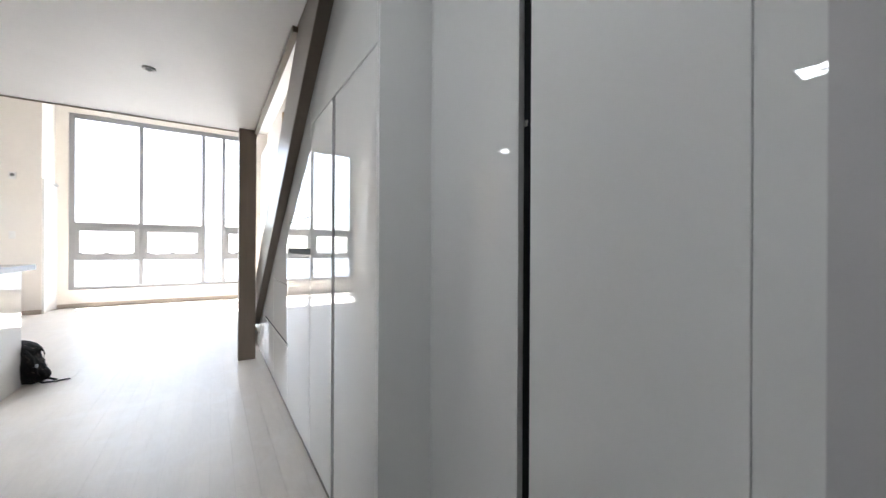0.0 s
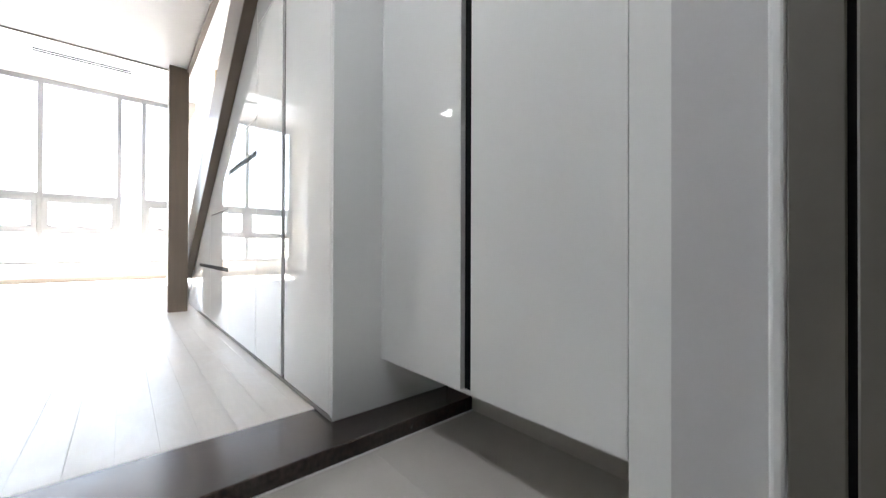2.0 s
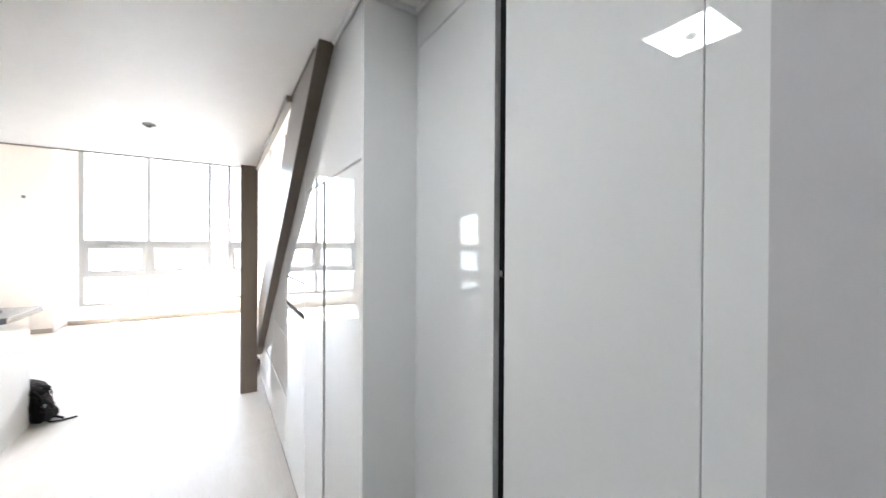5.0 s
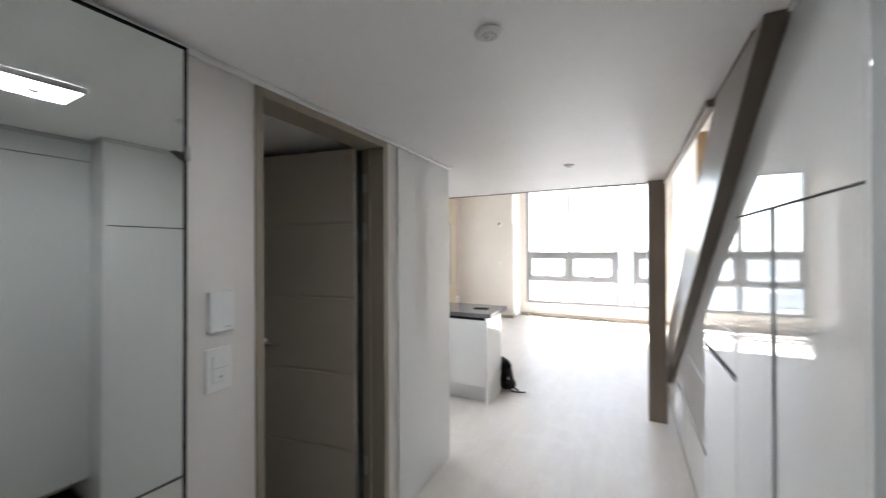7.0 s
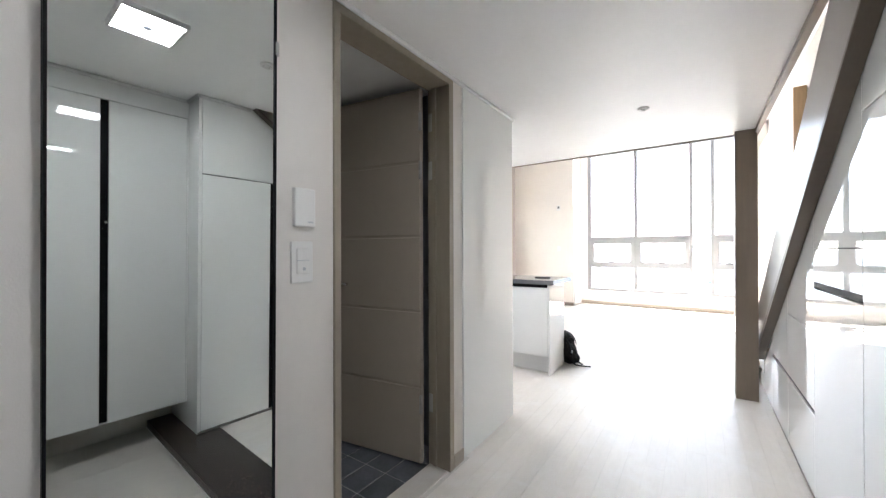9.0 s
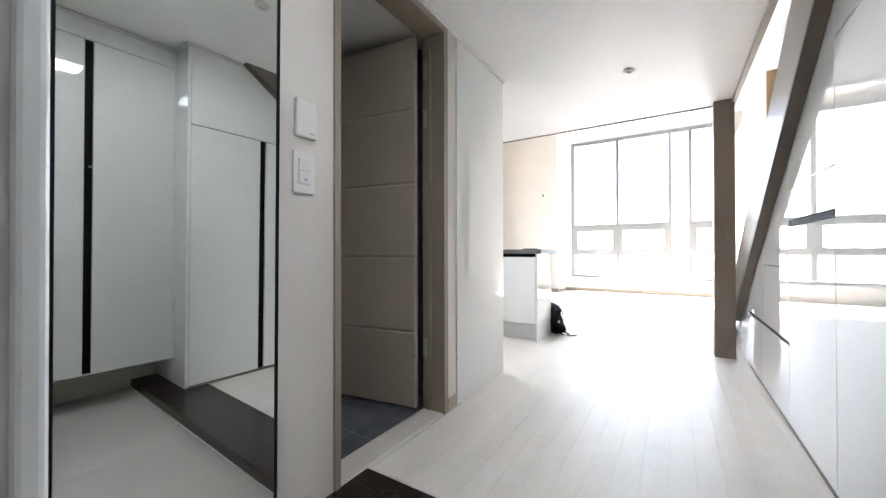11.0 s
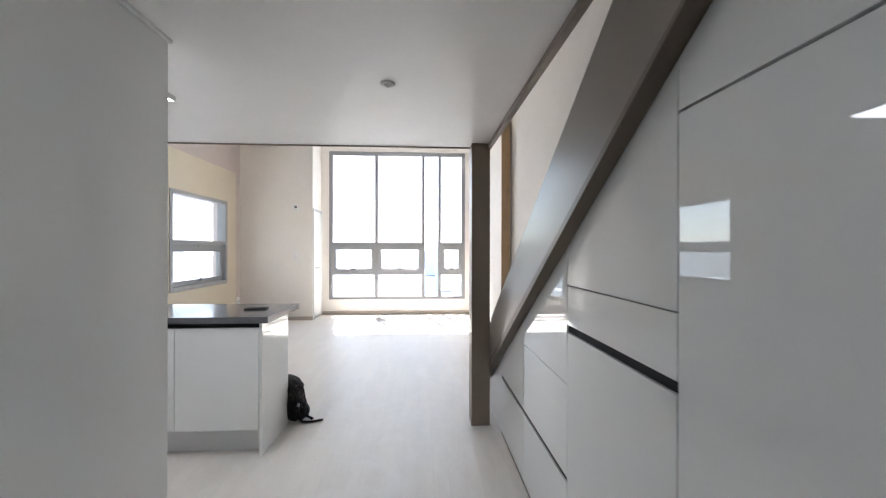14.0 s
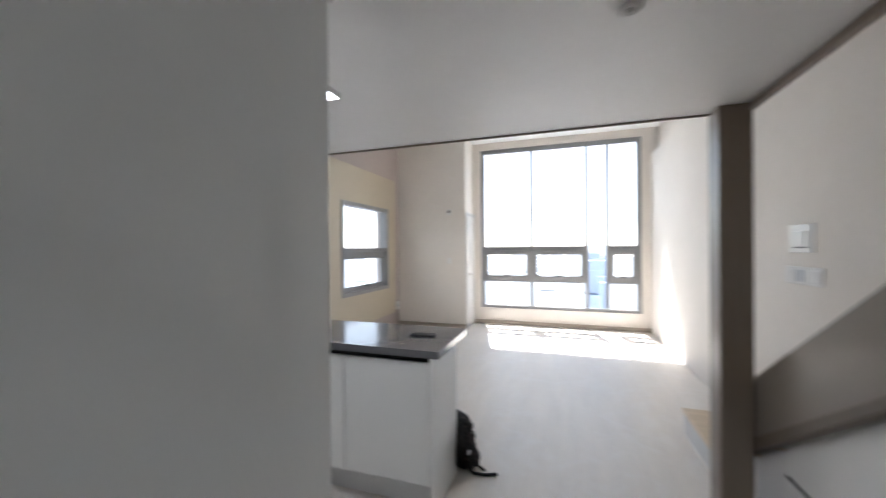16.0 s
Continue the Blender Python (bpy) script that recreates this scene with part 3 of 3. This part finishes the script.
single("cabinet_side_panel", box_bm((0.178, -3.751, LOW), (0.42, -3.682, H - 0.003), 0.0006), M_GLOSS, "white panel closing the shoe cabinet's side", "panel")
setting("wall_under_cabinet", box_bm((0.485, -3.683, LOW), (XR, -2.858, 0.169)), M_TILE, "cream tiled wall under the shoe cabinet")

# ---- the tall window ----
win = thing("window_1", (-1.1, YW, 0.305), "tall grey aluminium window with small tilting vents", "window", kind="structure")
Y0, Y1 = YW + 0.015, YW + 0.085
FX = (-2.503, -1.535, -0.565, -0.222, 0.313)


def bar(parent, x0, x1, z0, z1, y0=Y0, y1=Y1, name="frame_bar", material=None):
    return part(name, box_bm((x0, y0, z0), (x1, y1, z1), 0.004), material or M_ALU, parent)


def pane(parent, x0, x1, z0, z1, y, material=None, along="x", name="pane"):
    a, b = ((x0, y, z0), (x1, y + 0.006, z1)) if along == "x" else ((y, x0, z0), (y + 0.006, x1, z1))
    p = part(name, box_bm(a, b), material or M_GLASS, parent)
    p.visible_shadow = False
    return p


bar(win, FX[0], FX[0] + 0.075, 0.307, 3.365)
bar(win, FX[4] - 0.075, FX[4], 0.307, 3.365)
bar(win, FX[0] + 0.075, FX[4] - 0.075, 3.285, 3.365)
bar(win, FX[0] + 0.075, FX[4] - 0.075, 0.307, 0.362)
for x in FX[1:4]:
    bar(win, x - 0.033, x + 0.033, 0.362, 3.285, Y0 - 0.003, Y1)
bays = [(FX[0] + 0.075, FX[1] - 0.033), (FX[1] + 0.033, FX[2] - 0.033), (FX[2] + 0.033, FX[3] - 0.033), (FX[3] + 0.033, FX[4] - 0.075)]
for i, (a, b) in enumerate(bays):
    if i == 2:
        pane(win, a, b, 1.50, 3.285, YW + 0.05)
        # blue-tinted glass fills this bay up to 1.5 m
        pane(win, a, b, 0.362, 1.50, YW + 0.05, M_TINT, name="tinted_pane")
        continue
    bar(win, a, b, 1.407, 1.486)
    bar(win, a, b, 0.815, 0.868)
    pane(win, a, b, 1.486, 3.285, YW + 0.05)
    pane(win, a, b, 0.362, 0.815, YW + 0.05)
    vent = part("vent_sash", boxes_bm([((a - 0.006, Y0 - 0.02, 0.860), (a + 0.060, Y1 - 0.02, 1.412)), ((b - 0.060, Y0 - 0.02, 0.860), (b + 0.006, Y1 - 0.02, 1.412)),
                                       ((a + 0.060, Y0 - 0.02, 0.860), (b - 0.060, Y1 - 0.02, 0.928)), ((a + 0.060, Y0 - 0.02, 1.337), (b - 0.060, Y1 - 0.02, 1.412))], 0.003),
                M_ALU, win, "grey tilting vent sash")
    pane(vent, a + 0.060, b - 0.060, 0.928, 1.337, YW + 0.04)
    part("gasket", boxes_bm([((a + 0.060, Y0 - 0.012, 0.928), (a + 0.066, Y0 + 0.02, 1.337)), ((b - 0.066, Y0 - 0.012, 0.928), (b - 0.060, Y0 + 0.02, 1.337)),
                             ((a + 0.066, Y0 - 0.012, 1.331), (b - 0.066, Y0 + 0.02, 1.337)), ((a + 0.066, Y0 - 0.012, 0.928), (b - 0.066, Y0 + 0.02, 0.934))]), M_ALUD, vent)
    c = (a + b) / 2
    part("latch", boxes_bm([((c - 0.055, Y0 - 0.045, 0.922), (c + 0.055, Y0 - 0.02, 0.946)), ((c - 0.026, Y0 - 0.06, 0.928), (c + 0.026, Y0 - 0.045, 0.958))], 0.003), M_ALUD, vent,
         "small dark vent latch")
    part("stay", box_bm((a + 0.062, Y0 - 0.03, 0.932), (a + 0.11, Y0 - 0.012, 0.950), 0.002), M_ALUD, vent, "dark corner stay")
    part("stay", box_bm((b - 0.11, Y0 - 0.03, 0.932), (b - 0.062, Y0 - 0.012, 0.950), 0.002), M_ALUD, vent)
setting("window_sill", box_bm((-2.505, YW + 0.002, 0.285), (0.315, YW + 0.22, 0.306)), M_CREAM, "cream window board")

# ---- the side window in its cream panel ----
single("window_panel", boxes_bm([((-4.0, 1.80, 0.27), (-3.962, 2.31, 2.72)), ((-4.0, 3.76, 0.27), (-3.962, 4.055, 2.72)),
                                 ((-4.0, 2.31, 0.27), (-3.962, 3.76, 0.75)), ((-4.0, 2.31, 2.17), (-3.962, 3.76, 2.72))]), M_YELLOW,
       "cream yellow wall panel round the side window", "panel")
setting("trim_panel_edge", box_bm((-4.0, 1.715, 0.27), (-3.955, 1.80, 2.72), 0.002), M_TAUPE, "taupe strip beside the cream panel")
win2 = thing("window_2", (-4.0, 3.03, 0.75), "grey aluminium side window with a tilting lower vent", "window", kind="structure")


def side(parent, y0, y1, z0, z1, x0=-4.10, x1=-3.95, name="frame_bar", material=None):
    return part(name, box_bm((x0, y0, z0), (x1, y1, z1), 0.004), material or M_ALU, parent)


side(win2, 2.312, 2.375, 0.752, 2.168)
side(win2, 3.70, 3.758, 0.752, 2.168)
side(win2, 2.375, 3.70, 2.105, 2.168)
side(win2, 2.375, 3.70, 0.752, 0.815)
side(win2, 2.375, 3.70, 1.415, 1.475, -4.09, -3.96)
pane(win2, 2.375, 3.70, 1.475, 2.105, -4.06, along="y")
vent2 = part("vent_sash", boxes_bm([((-4.085, 2.368, 0.808), (-4.01, 2.435, 1.422)), ((-4.085, 3.64, 0.808), (-4.01, 3.707, 1.422)),
                                    ((-4.085, 2.435, 0.808), (-4.01, 3.64, 0.875)), ((-4.085, 2.435, 1.315), (-4.01, 3.64, 1.422))], 0.003), M_ALU, win2, "grey tilting vent sash")
pane(vent2, 2.435, 3.64, 0.875, 1.315, -4.06, along="y")
part("gasket", boxes_bm([((-4.012, 2.435, 1.305), (-4.004, 3.64, 1.315)), ((-4.012, 2.435, 0.875), (-4.004, 3.64, 0.885))]), M_ALUD, vent2)
part("latch", boxes_bm([((-4.01, 2.98, 0.865), (-3.98, 3.10, 0.885)), ((-3.99, 3.02, 0.86), (-3.97, 3.06, 0.905))], 0.003), M_ALUD, vent2, "small dark vent latch")
part("latch", boxes_bm([((-4.01, 3.02, 1.37), (-3.99, 3.06, 1.40))], 0.002), M_STEEL, vent2)

# ---- storage door beside the window, plates on the walls ----
door_2 = thing("storage_door", (-2.655, 4.57, 0), "white flush storage door beside the window", "door")
part("leaf", box_bm((-2.659, 4.34, 0.012), (-2.640, YW - 0.03, 2.08), 0.002), M_SATIN, door_2)
part("frame", boxes_bm([((-2.659, 4.295, 0), (-2.632, 4.336, 2.12)), ((-2.659, YW - 0.027, 0), (-2.632, YW - 0.003, 2.12)), ((-2.659, 4.336, 2.084), (-2.632, YW - 0.027, 2.12))], 0.002),
     M_SATIN, door_2)
hd = part("handle", lathe_bm([(0.022, 0), (0.022, 0.008), (0.009, 0.011), (0.009, 0.04)], (-2.640, 4.42, 0.98), 16, "x"), M_STEEL, door_2, "steel door handle", True)
part("lever", tube_bm([(-2.603, 4.415, 0.98), (-2.600, 4.46, 0.98), (-2.600, 4.53, 0.978)], 0.009, 1, 8), M_STEEL, hd, "", True)
part("closer", box_bm((-2.639, 4.70, 2.06), (-2.60, 4.79, 2.085), 0.003), M_GREY, door_2, "small dark door stay")

ctl = thing("room_controller", (-2.97, 4.28, 2.07), "small white wall controller with a dark display", "controller")
part("plate", box_bm((-3.01, 4.262, 2.07), (-2.93, 4.279, 2.18), 0.004, 2), M_PLASTIC, ctl)
part("display", box_bm((-2.992, 4.2605, 2.115), (-2.948, 4.2625, 2.16)), M_ALUD, ctl)
sw3 = thing("light_switch", (-2.97, 4.28, 1.18), "white light switch on the projecting wall", "switch")
part("plate", box_bm((-3.005, 4.270, 1.17), (-2.935, 4.279, 1.285), 0.003), M_PLASTIC, sw3)
part("rocker", box_bm((-2.99, 4.266, 1.19), (-2.95, 4.271, 1.265), 0.002), M_PLASTIC, sw3)
for y in (4.20, 4.135):
    so = thing("socket", (-4.0, y, 0.30), "white wall socket near the corner", "socket", "sockets by the corner")
    part("plate", box_bm((-3.999 if y > 4.12 else -3.96, y - 0.027, 0.31), (-3.965, y + 0.027, 0.45), 0.003), M_PLASTIC, so)
    part("insert", lathe_bm([(0.018, 0), (0.018, 0.002)], (-3.9652, y, 0.38), 16, "x"), M_GREY, so)
kn = thing("wall_plug", (-3.962, 1.99, 1.60), "tiny white cap on the cream panel", "cap")
part("cap", box_bm((-3.962, 1.97, 1.61), (-3.950, 2.01, 1.64), 0.003), M_PLASTIC, kn)

th = thing("room_thermostat", (XR, 0.92, 1.41), "white thermostat with a raised square dial", "thermostat")
part("plate", box_bm((XR - 0.014, 0.80, 1.41), (XR - 0.001, 1.055, 1.60), 0.004, 2), M_PLASTIC, th)
part("dial", box_bm((XR - 0.022, 0.862, 1.450), (XR - 0.013, 0.998, 1.555), 0.004, 2), M_PLASTIC, th)
# dark bar stands in for the shadow line under the dial
part("shadow_gap", box_bm((XR - 0.016, 0.858, 1.440), (XR - 0.0135, 1.002, 1.449)), M_ALUD, th)
for y0, y1, mm in ((1.005, 1.11, M_PLASTIC), (0.885, 0.995, M_GREY), (0.72, 0.865, M_PLASTIC)):
    s = thing("light_switch", (XR, (y0 + y1) / 2, 1.195), "small switch plate on the stair wall", "switch", "switches on the stair wall")
    part("plate", box_bm((XR - 0.010, y0, 1.195), (XR - 0.001, y1, 1.315), 0.003), M_PLASTIC, s)
    part("rocker", box_bm((XR - 0.016, y0 + 0.022, 1.215), (XR - 0.0095, y1 - 0.022, 1.295), 0.003), mm, s)
so = thing("socket", (0.455, 3.9, 0.30), "white socket plate on the sunlit lining", "socket")
part("plate", box_bm((0.447, 3.60, 0.42), (0.454, 3.68, 0.54), 0.002), M_PLASTIC, so)
part("insert", lathe_bm([(0.02, 0), (0.02, 0.002)], (0.4455, 3.64, 0.48), 16, "x"), M_GREY, so)

# ---- lamps and ceiling fittings ----


def downlight(x, y, z, r=0.05):
    d = thing("downlight", (x, y, z), "round white recessed downlight, switched off", "downlight", "ceiling downlights")
    part("ring", lathe_bm([(r, -0.001), (r, -0.006), (r * 0.8, -0.011), (r * 0.62, -0.012), (r * 0.55, -0.004)], (x, y, z), 36), M_PLASTIC, d, "", True)
    part("bezel", lathe_bm([(r * 0.5, -0.010), (r * 0.5, -0.016), (r * 0.38, -0.016), (r * 0.34, -0.010)], (x, y, z), 28), M_PLASTIC, d, "", True)
    part("lens", lathe_bm([(r * 0.34, -0.010), (r * 0.2, -0.018), (0.001, -0.020)], (x, y, z), 24), M_LENS, d, "", True)
    return d


downlight(-0.752, -0.975, H, 0.036)
downlight(-0.728, -2.780, H, 0.038)
EX0, EX1, EY0, EY1 = -0.79, -0.57, -3.375, -3.165
el = thing("entrance_light", (-0.68, -3.27, H), "square lit ceiling light with a sensor dot", "ceiling light")
part("frame", boxes_bm([((EX0 - 0.014, EY0 - 0.014, H - 0.022), (EX1 + 0.014, EY0, H - 0.001)), ((EX0 - 0.014, EY1, H - 0.022), (EX1 + 0.014, EY1 + 0.014, H - 0.001)),
                        ((EX0 - 0.014, EY0, H - 0.022), (EX0, EY1, H - 0.001)), ((EX1, EY0, H - 0.022), (EX1 + 0.014, EY1, H - 0.001))], 0.002), M_PLASTIC, el)
part("diffuser", box_bm((EX0, EY0, H - 0.019), (EX1, EY1, H - 0.003)), M_LED, el, "glowing white diffuser")
part("sensor", lathe_bm([(0.022, 0), (0.022, -0.006), (0.012, -0.012)], (-0.68, -3.27, H - 0.019), 20), M_GREY, el, "grey motion sensor", True)
ll = thing("living_room_light", (-1.6, 3.3, TOP), "square opal white ceiling light, switched off", "ceiling light")
part("frame", box_bm((-1.97, 2.93, TOP - 0.03), (-1.23, 3.67, TOP - 0.001), 0.004), M_PLASTIC, ll)
part("diffuser", box_bm((-1.95, 2.95, TOP - 0.045), (-1.25, 3.65, TOP - 0.028), 0.006, 2), M_OPAL, ll, "opal white diffuser")
kl = thing("kitchen_light", (-2.45, -0.92, H), "long lit white kitchen ceiling light", "ceiling light")
part("frame", boxes_bm([((-2.97, -1.082, H - 0.03), (-1.892, -1.07, H - 0.001)), ((-2.97, -0.757, H - 0.03), (-1.892, -0.748, H - 0.001)),
                        ((-2.97, -1.07, H - 0.03), (-2.958, -0.757, H - 0.001)), ((-1.900, -1.07, H - 0.03), (-1.892, -0.757, H - 0.001))], 0.002), M_PLASTIC, kl)
part("diffuser", box_bm((-2.958, -1.07, H - 0.027), (-1.900, -0.757, H - 0.003)), M_LEDK, kl, "glowing white diffuser")
vt = thing("ceiling_vent", (-0.97, 4.04, TOP), "long narrow slot vent in the ceiling", "vent")
for y0 in (3.965, 4.048):
    part("slot", box_bm((-1.52, y0, TOP - 0.006), (-0.42, y0 + 0.062, TOP - 0.001)), M_BLACK, vt, "dark open slot")
for y0, y1 in ((3.950, 3.965), (4.027, 4.048), (4.110, 4.125)):
    part("rail", box_bm((-1.53, y0, TOP - 0.008), (-0.41, y1, TOP - 0.001), 0.001), M_PLASTIC, vt)
for x0 in (-1.535, -0.42):
    part("end_cap", box_bm((x0, 3.965, TOP - 0.0075), (x0 + 0.015, 4.110, TOP - 0.001), 0.001), M_PLASTIC, vt)

stop = lathe_bm([(0.0, 0.0), (0.022, 0.0), (0.022, 0.004), (0.016, 0.010), (0.014, 0.024), (0.010, 0.028), (0.0, 0.028)], (-0.03, 0.697, 0.0005), 16)
single("door_stop", stop, M_STRAP, "small black rubber stop on the floor by the stairs", "door stop", smooth=True)

# ---- backpack ----
bag = thing("backpack", (-1.50, 0.20, 0), "black camouflage backpack slumped against the peninsula", "backpack")


def lump_bm(c, r, seed, rough=0.24, power=2.6):
    bm = bmesh.new()
    bmesh.ops.create_icosphere(bm, subdivisions=4, radius=1)
    for v in bm.verts:
        d = v.co.normalized()
        k = (abs(d.x) ** power + abs(d.y) ** power + abs(d.z) ** power) ** (-1 / power)
        p = Vector((d.x * r[0], d.y * r[1], d.z * r[2])) * k
        w = noise.noise(d * 2.2 + Vector((seed, 0, 0))) * 0.6 + noise.noise(d * 6 + Vector((0, seed, 0))) * 0.35
        p *= 1 + rough * w
        p.x -= 0.055 * (p.z / r[2])
        q = Vector(c) + p
        q.z = max(q.z, 0.003)
        v.co = q
    return bm


BAG = pose(-1.630, 0.195, 0, 0, 0, -6) @ Matrix.Diagonal((0.88, 0.9, 0.80, 1)) @ pose(1.60, -0.25, 0)


def slump(bm):
    bm.transform(BAG)
    return bm


part("body", slump(lump_bm((-1.645, 0.275, 0.195), (0.150, 0.140, 0.205), 1.7)), M_BAG, bag, "", True)
part("front_pocket", slump(lump_bm((-1.540, 0.255, 0.130), (0.075, 0.105, 0.115), 5.1)), M_BAG, bag, "", True)
part("top_flap", slump(lump_bm((-1.640, 0.272, 0.335), (0.120, 0.125, 0.075), 9.3)), M_BAG, bag, "", True)
part("shoulder_strap", slump(tube_bm([(-1.55, 0.16, 0.34), (-1.50, 0.155, 0.26), (-1.475, 0.15, 0.14), (-1.475, 0.155, 0.05), (-1.45, 0.17, 0.018), (-1.37, 0.19, 0.012), (-1.29, 0.235, 0.010)],
                               0.018, 0.35)), M_STRAP, bag, "loose black webbing strap", True)
part("shoulder_strap", slump(tube_bm([(-1.50, 0.26, 0.10), (-1.46, 0.25, 0.04), (-1.42, 0.24, 0.030), (-1.38, 0.225, 0.018)], 0.016, 0.4)), M_STRAP, bag, "", True)
part("grab_loop", slump(tube_bm([(-1.69, 0.23, 0.385), (-1.685, 0.235, 0.42), (-1.68, 0.265, 0.43), (-1.685, 0.295, 0.415), (-1.69, 0.30, 0.385)], 0.008, 0.6)), M_STRAP, bag, "", True)
for x, y, z in ((-1.455, 0.22, 0.30), (-1.448, 0.20, 0.17)):
    part("pull_tab", slump(tube_bm([(x - 0.04, y, z + 0.035), (x - 0.005, y - 0.004, z + 0.02), (x + 0.004, y - 0.006, z - 0.02), (x, y - 0.006, z - 0.05)], 0.007, 0.5)), M_STRAP, bag, "", True)
part("buckle", slump(box_bm((-1.492, 0.14, 0.17), (-1.468, 0.165, 0.20), 0.003)), M_GREY, bag)

# ---- outdoors: the town, haze put into the blocks' colour and glow ----
setting("ground", box_bm((-3000, -200, -61), (3000, 3000, -60)), M_CITY, "hazy town far below the window")

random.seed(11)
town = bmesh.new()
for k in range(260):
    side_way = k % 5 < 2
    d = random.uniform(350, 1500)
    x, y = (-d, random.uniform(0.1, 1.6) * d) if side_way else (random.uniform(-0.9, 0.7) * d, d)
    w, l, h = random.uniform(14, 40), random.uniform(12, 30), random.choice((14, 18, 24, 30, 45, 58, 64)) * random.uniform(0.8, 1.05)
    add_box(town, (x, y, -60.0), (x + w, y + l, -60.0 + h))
tagged(setting("backdrop_town", town, M_TOWN, "far apartment blocks below the windows, haze put into colour and glow"), kind="stuff")

# ---- floor pieces ----
random.seed(4)


def piece_mesh(name, w, l, t, material, bev):
    me = mesh_of(name, box_bm((0, 0, -t), (w, l, 0), bev), material)
    return me


planks = thing("floor", (-1.7, 1.0, -0.012), "pale washed oak laminate plank floor", "floor", kind="structure")
PW, PL = 0.0938, 1.20
plank_me = piece_mesh("plank", PW - 0.0006, PL - 0.0003, 0.012, M_PLANK, 0.0003)
rest = []
near = 0
x = -0.419 - PW * 38
col = 0
while x < XR - 0.01:
    y = -2.72 - PL * ((col * 0.37) % 1.0)
    while y < YW:
        y0, y1 = max(y, -2.719 if x > XL - 0.06 else -1.95), min(y + PL, YW)
        if y1 - y0 > 0.02:
            whole = y1 - y0 > PL - 1e-6
            if whole and -1.6 < x < 0.0 and y < 2.6 and near < 290:
                o = new("plank", plank_me)
                o.parent = planks
                o.location = Vector((x, y, 0.0)) - planks.location
                near += 1
            else:
                rest.append((x, y0, min(x + PW, XR) - x, y1 - y0))
        y += PL
    x += PW
    col += 1
vs, fs = [], []
for x, y, w, l in rest:
    k = len(vs)
    g, e = 0.0003, 0.0006
    vs += [(x + g, y + g, -0.010), (x + w - g, y + g, -0.010), (x + w - g, y + l - g, -0.010), (x + g, y + l - g, -0.010)]
    vs += [(x + g, y + g, -0.0003), (x + w - g, y + g, -0.0003), (x + w - g, y + l - g, -0.0003), (x + g, y + l - g, -0.0003)]
    vs += [(x + e, y + e, 0), (x + w - e, y + e, 0), (x + w - e, y + l - e, 0), (x + e, y + l - e, 0)]
    for a in (k, k + 4):
        fs += [(a + i, a + (i + 1) % 4, a + 4 + (i + 1) % 4, a + 4 + i) for i in range(4)]
    fs.append((k + 8, k + 9, k + 10, k + 11))
me = bpy.data.meshes.new("plank_field")
me.from_pydata([Vector(v) - planks.location for v in vs], [], fs)
me.materials.append(M_PLANK)
field = new("plank_field", me)
field.parent = planks
tagged(field, kind="stuff")

tiles = thing("floor_entrance", (-0.6, -3.6, LOW - 0.012), "polished cream tile floor of the entrance", "floor", kind="structure")
tile_me = piece_mesh("tile", 0.599, 0.599, 0.012, M_TILE, 0.0005)
for i in range(4):
    for j in range(-1, 3):
        o = new("tile", tile_me)
        o.parent = tiles
        o.location = Vector((-1.74 + 0.6 * i, -3.575 - 0.6 * (j - 0), LOW)) - tiles.location
setting("floor_grout", box_bm((-1.74, -4.8, LOW - 0.012), (0.66, -2.977, LOW - 0.0005)), M_GROUT, "grey grout of the entrance tiles")

slate = thing("floor_bathroom", (-2.4, -2.5, -0.03), "dark blue-grey slate tiles with pale grout", "floor", kind="structure")
slate_me = piece_mesh("tile", 0.146, 0.196, 0.010, M_SLATE, 0.002)
for i in range(10):
    for j in range(5):
        o = new("tile", slate_me)
        o.parent = slate
        o.location = Vector((XL - 0.13 - 0.15 * (i + 1), -2.93 + 0.2 * j, -0.003)) - slate.location
setting("floor_bath_grout", box_bm((-3.3, -2.93, -0.035), (XL - 0.13, -1.985, -0.006)), M_SATIN, "pale grout of the bathroom tiles")

brick_me = mesh_of("tile", box_bm((0, 0, 0), (0.008, 0.246, 0.116), 0.002), M_SLATE)
for i in range(18):
    for j in range(5):
        o = new("tile", brick_me)
        o.parent = WALL_BATH
        o.location = Vector((-3.3005, -3.05 + 0.25 * j - 0.125 * (i % 2), -0.02 + 0.12 * i)) - WALL_BATH.location

END = thing("wall_bath_tiling", (-2.5, -1.985, 0), "blue-grey tiles with pale joints on the bathroom end wall", "wall", kind="structure")
part("bedding", box_bm((-3.29, -1.990, 0.0), (-2.30, -1.9855, H - 0.005)), M_BED, END, "pale tile joints")
end_me = mesh_of("tile", box_bm((0, 0, 0), (0.246, 0.008, 0.116), 0.002), M_SLATE)
for i in range(17):
    for j in range(6):
        x = -3.27 + 0.25 * j - 0.125 * (i % 2)
        if -3.29 < x < -2.55:
            o = new("tile", end_me)
            o.parent = END
            o.location = Vector((x, -1.996, 0.005 + 0.12 * i)) - END.location
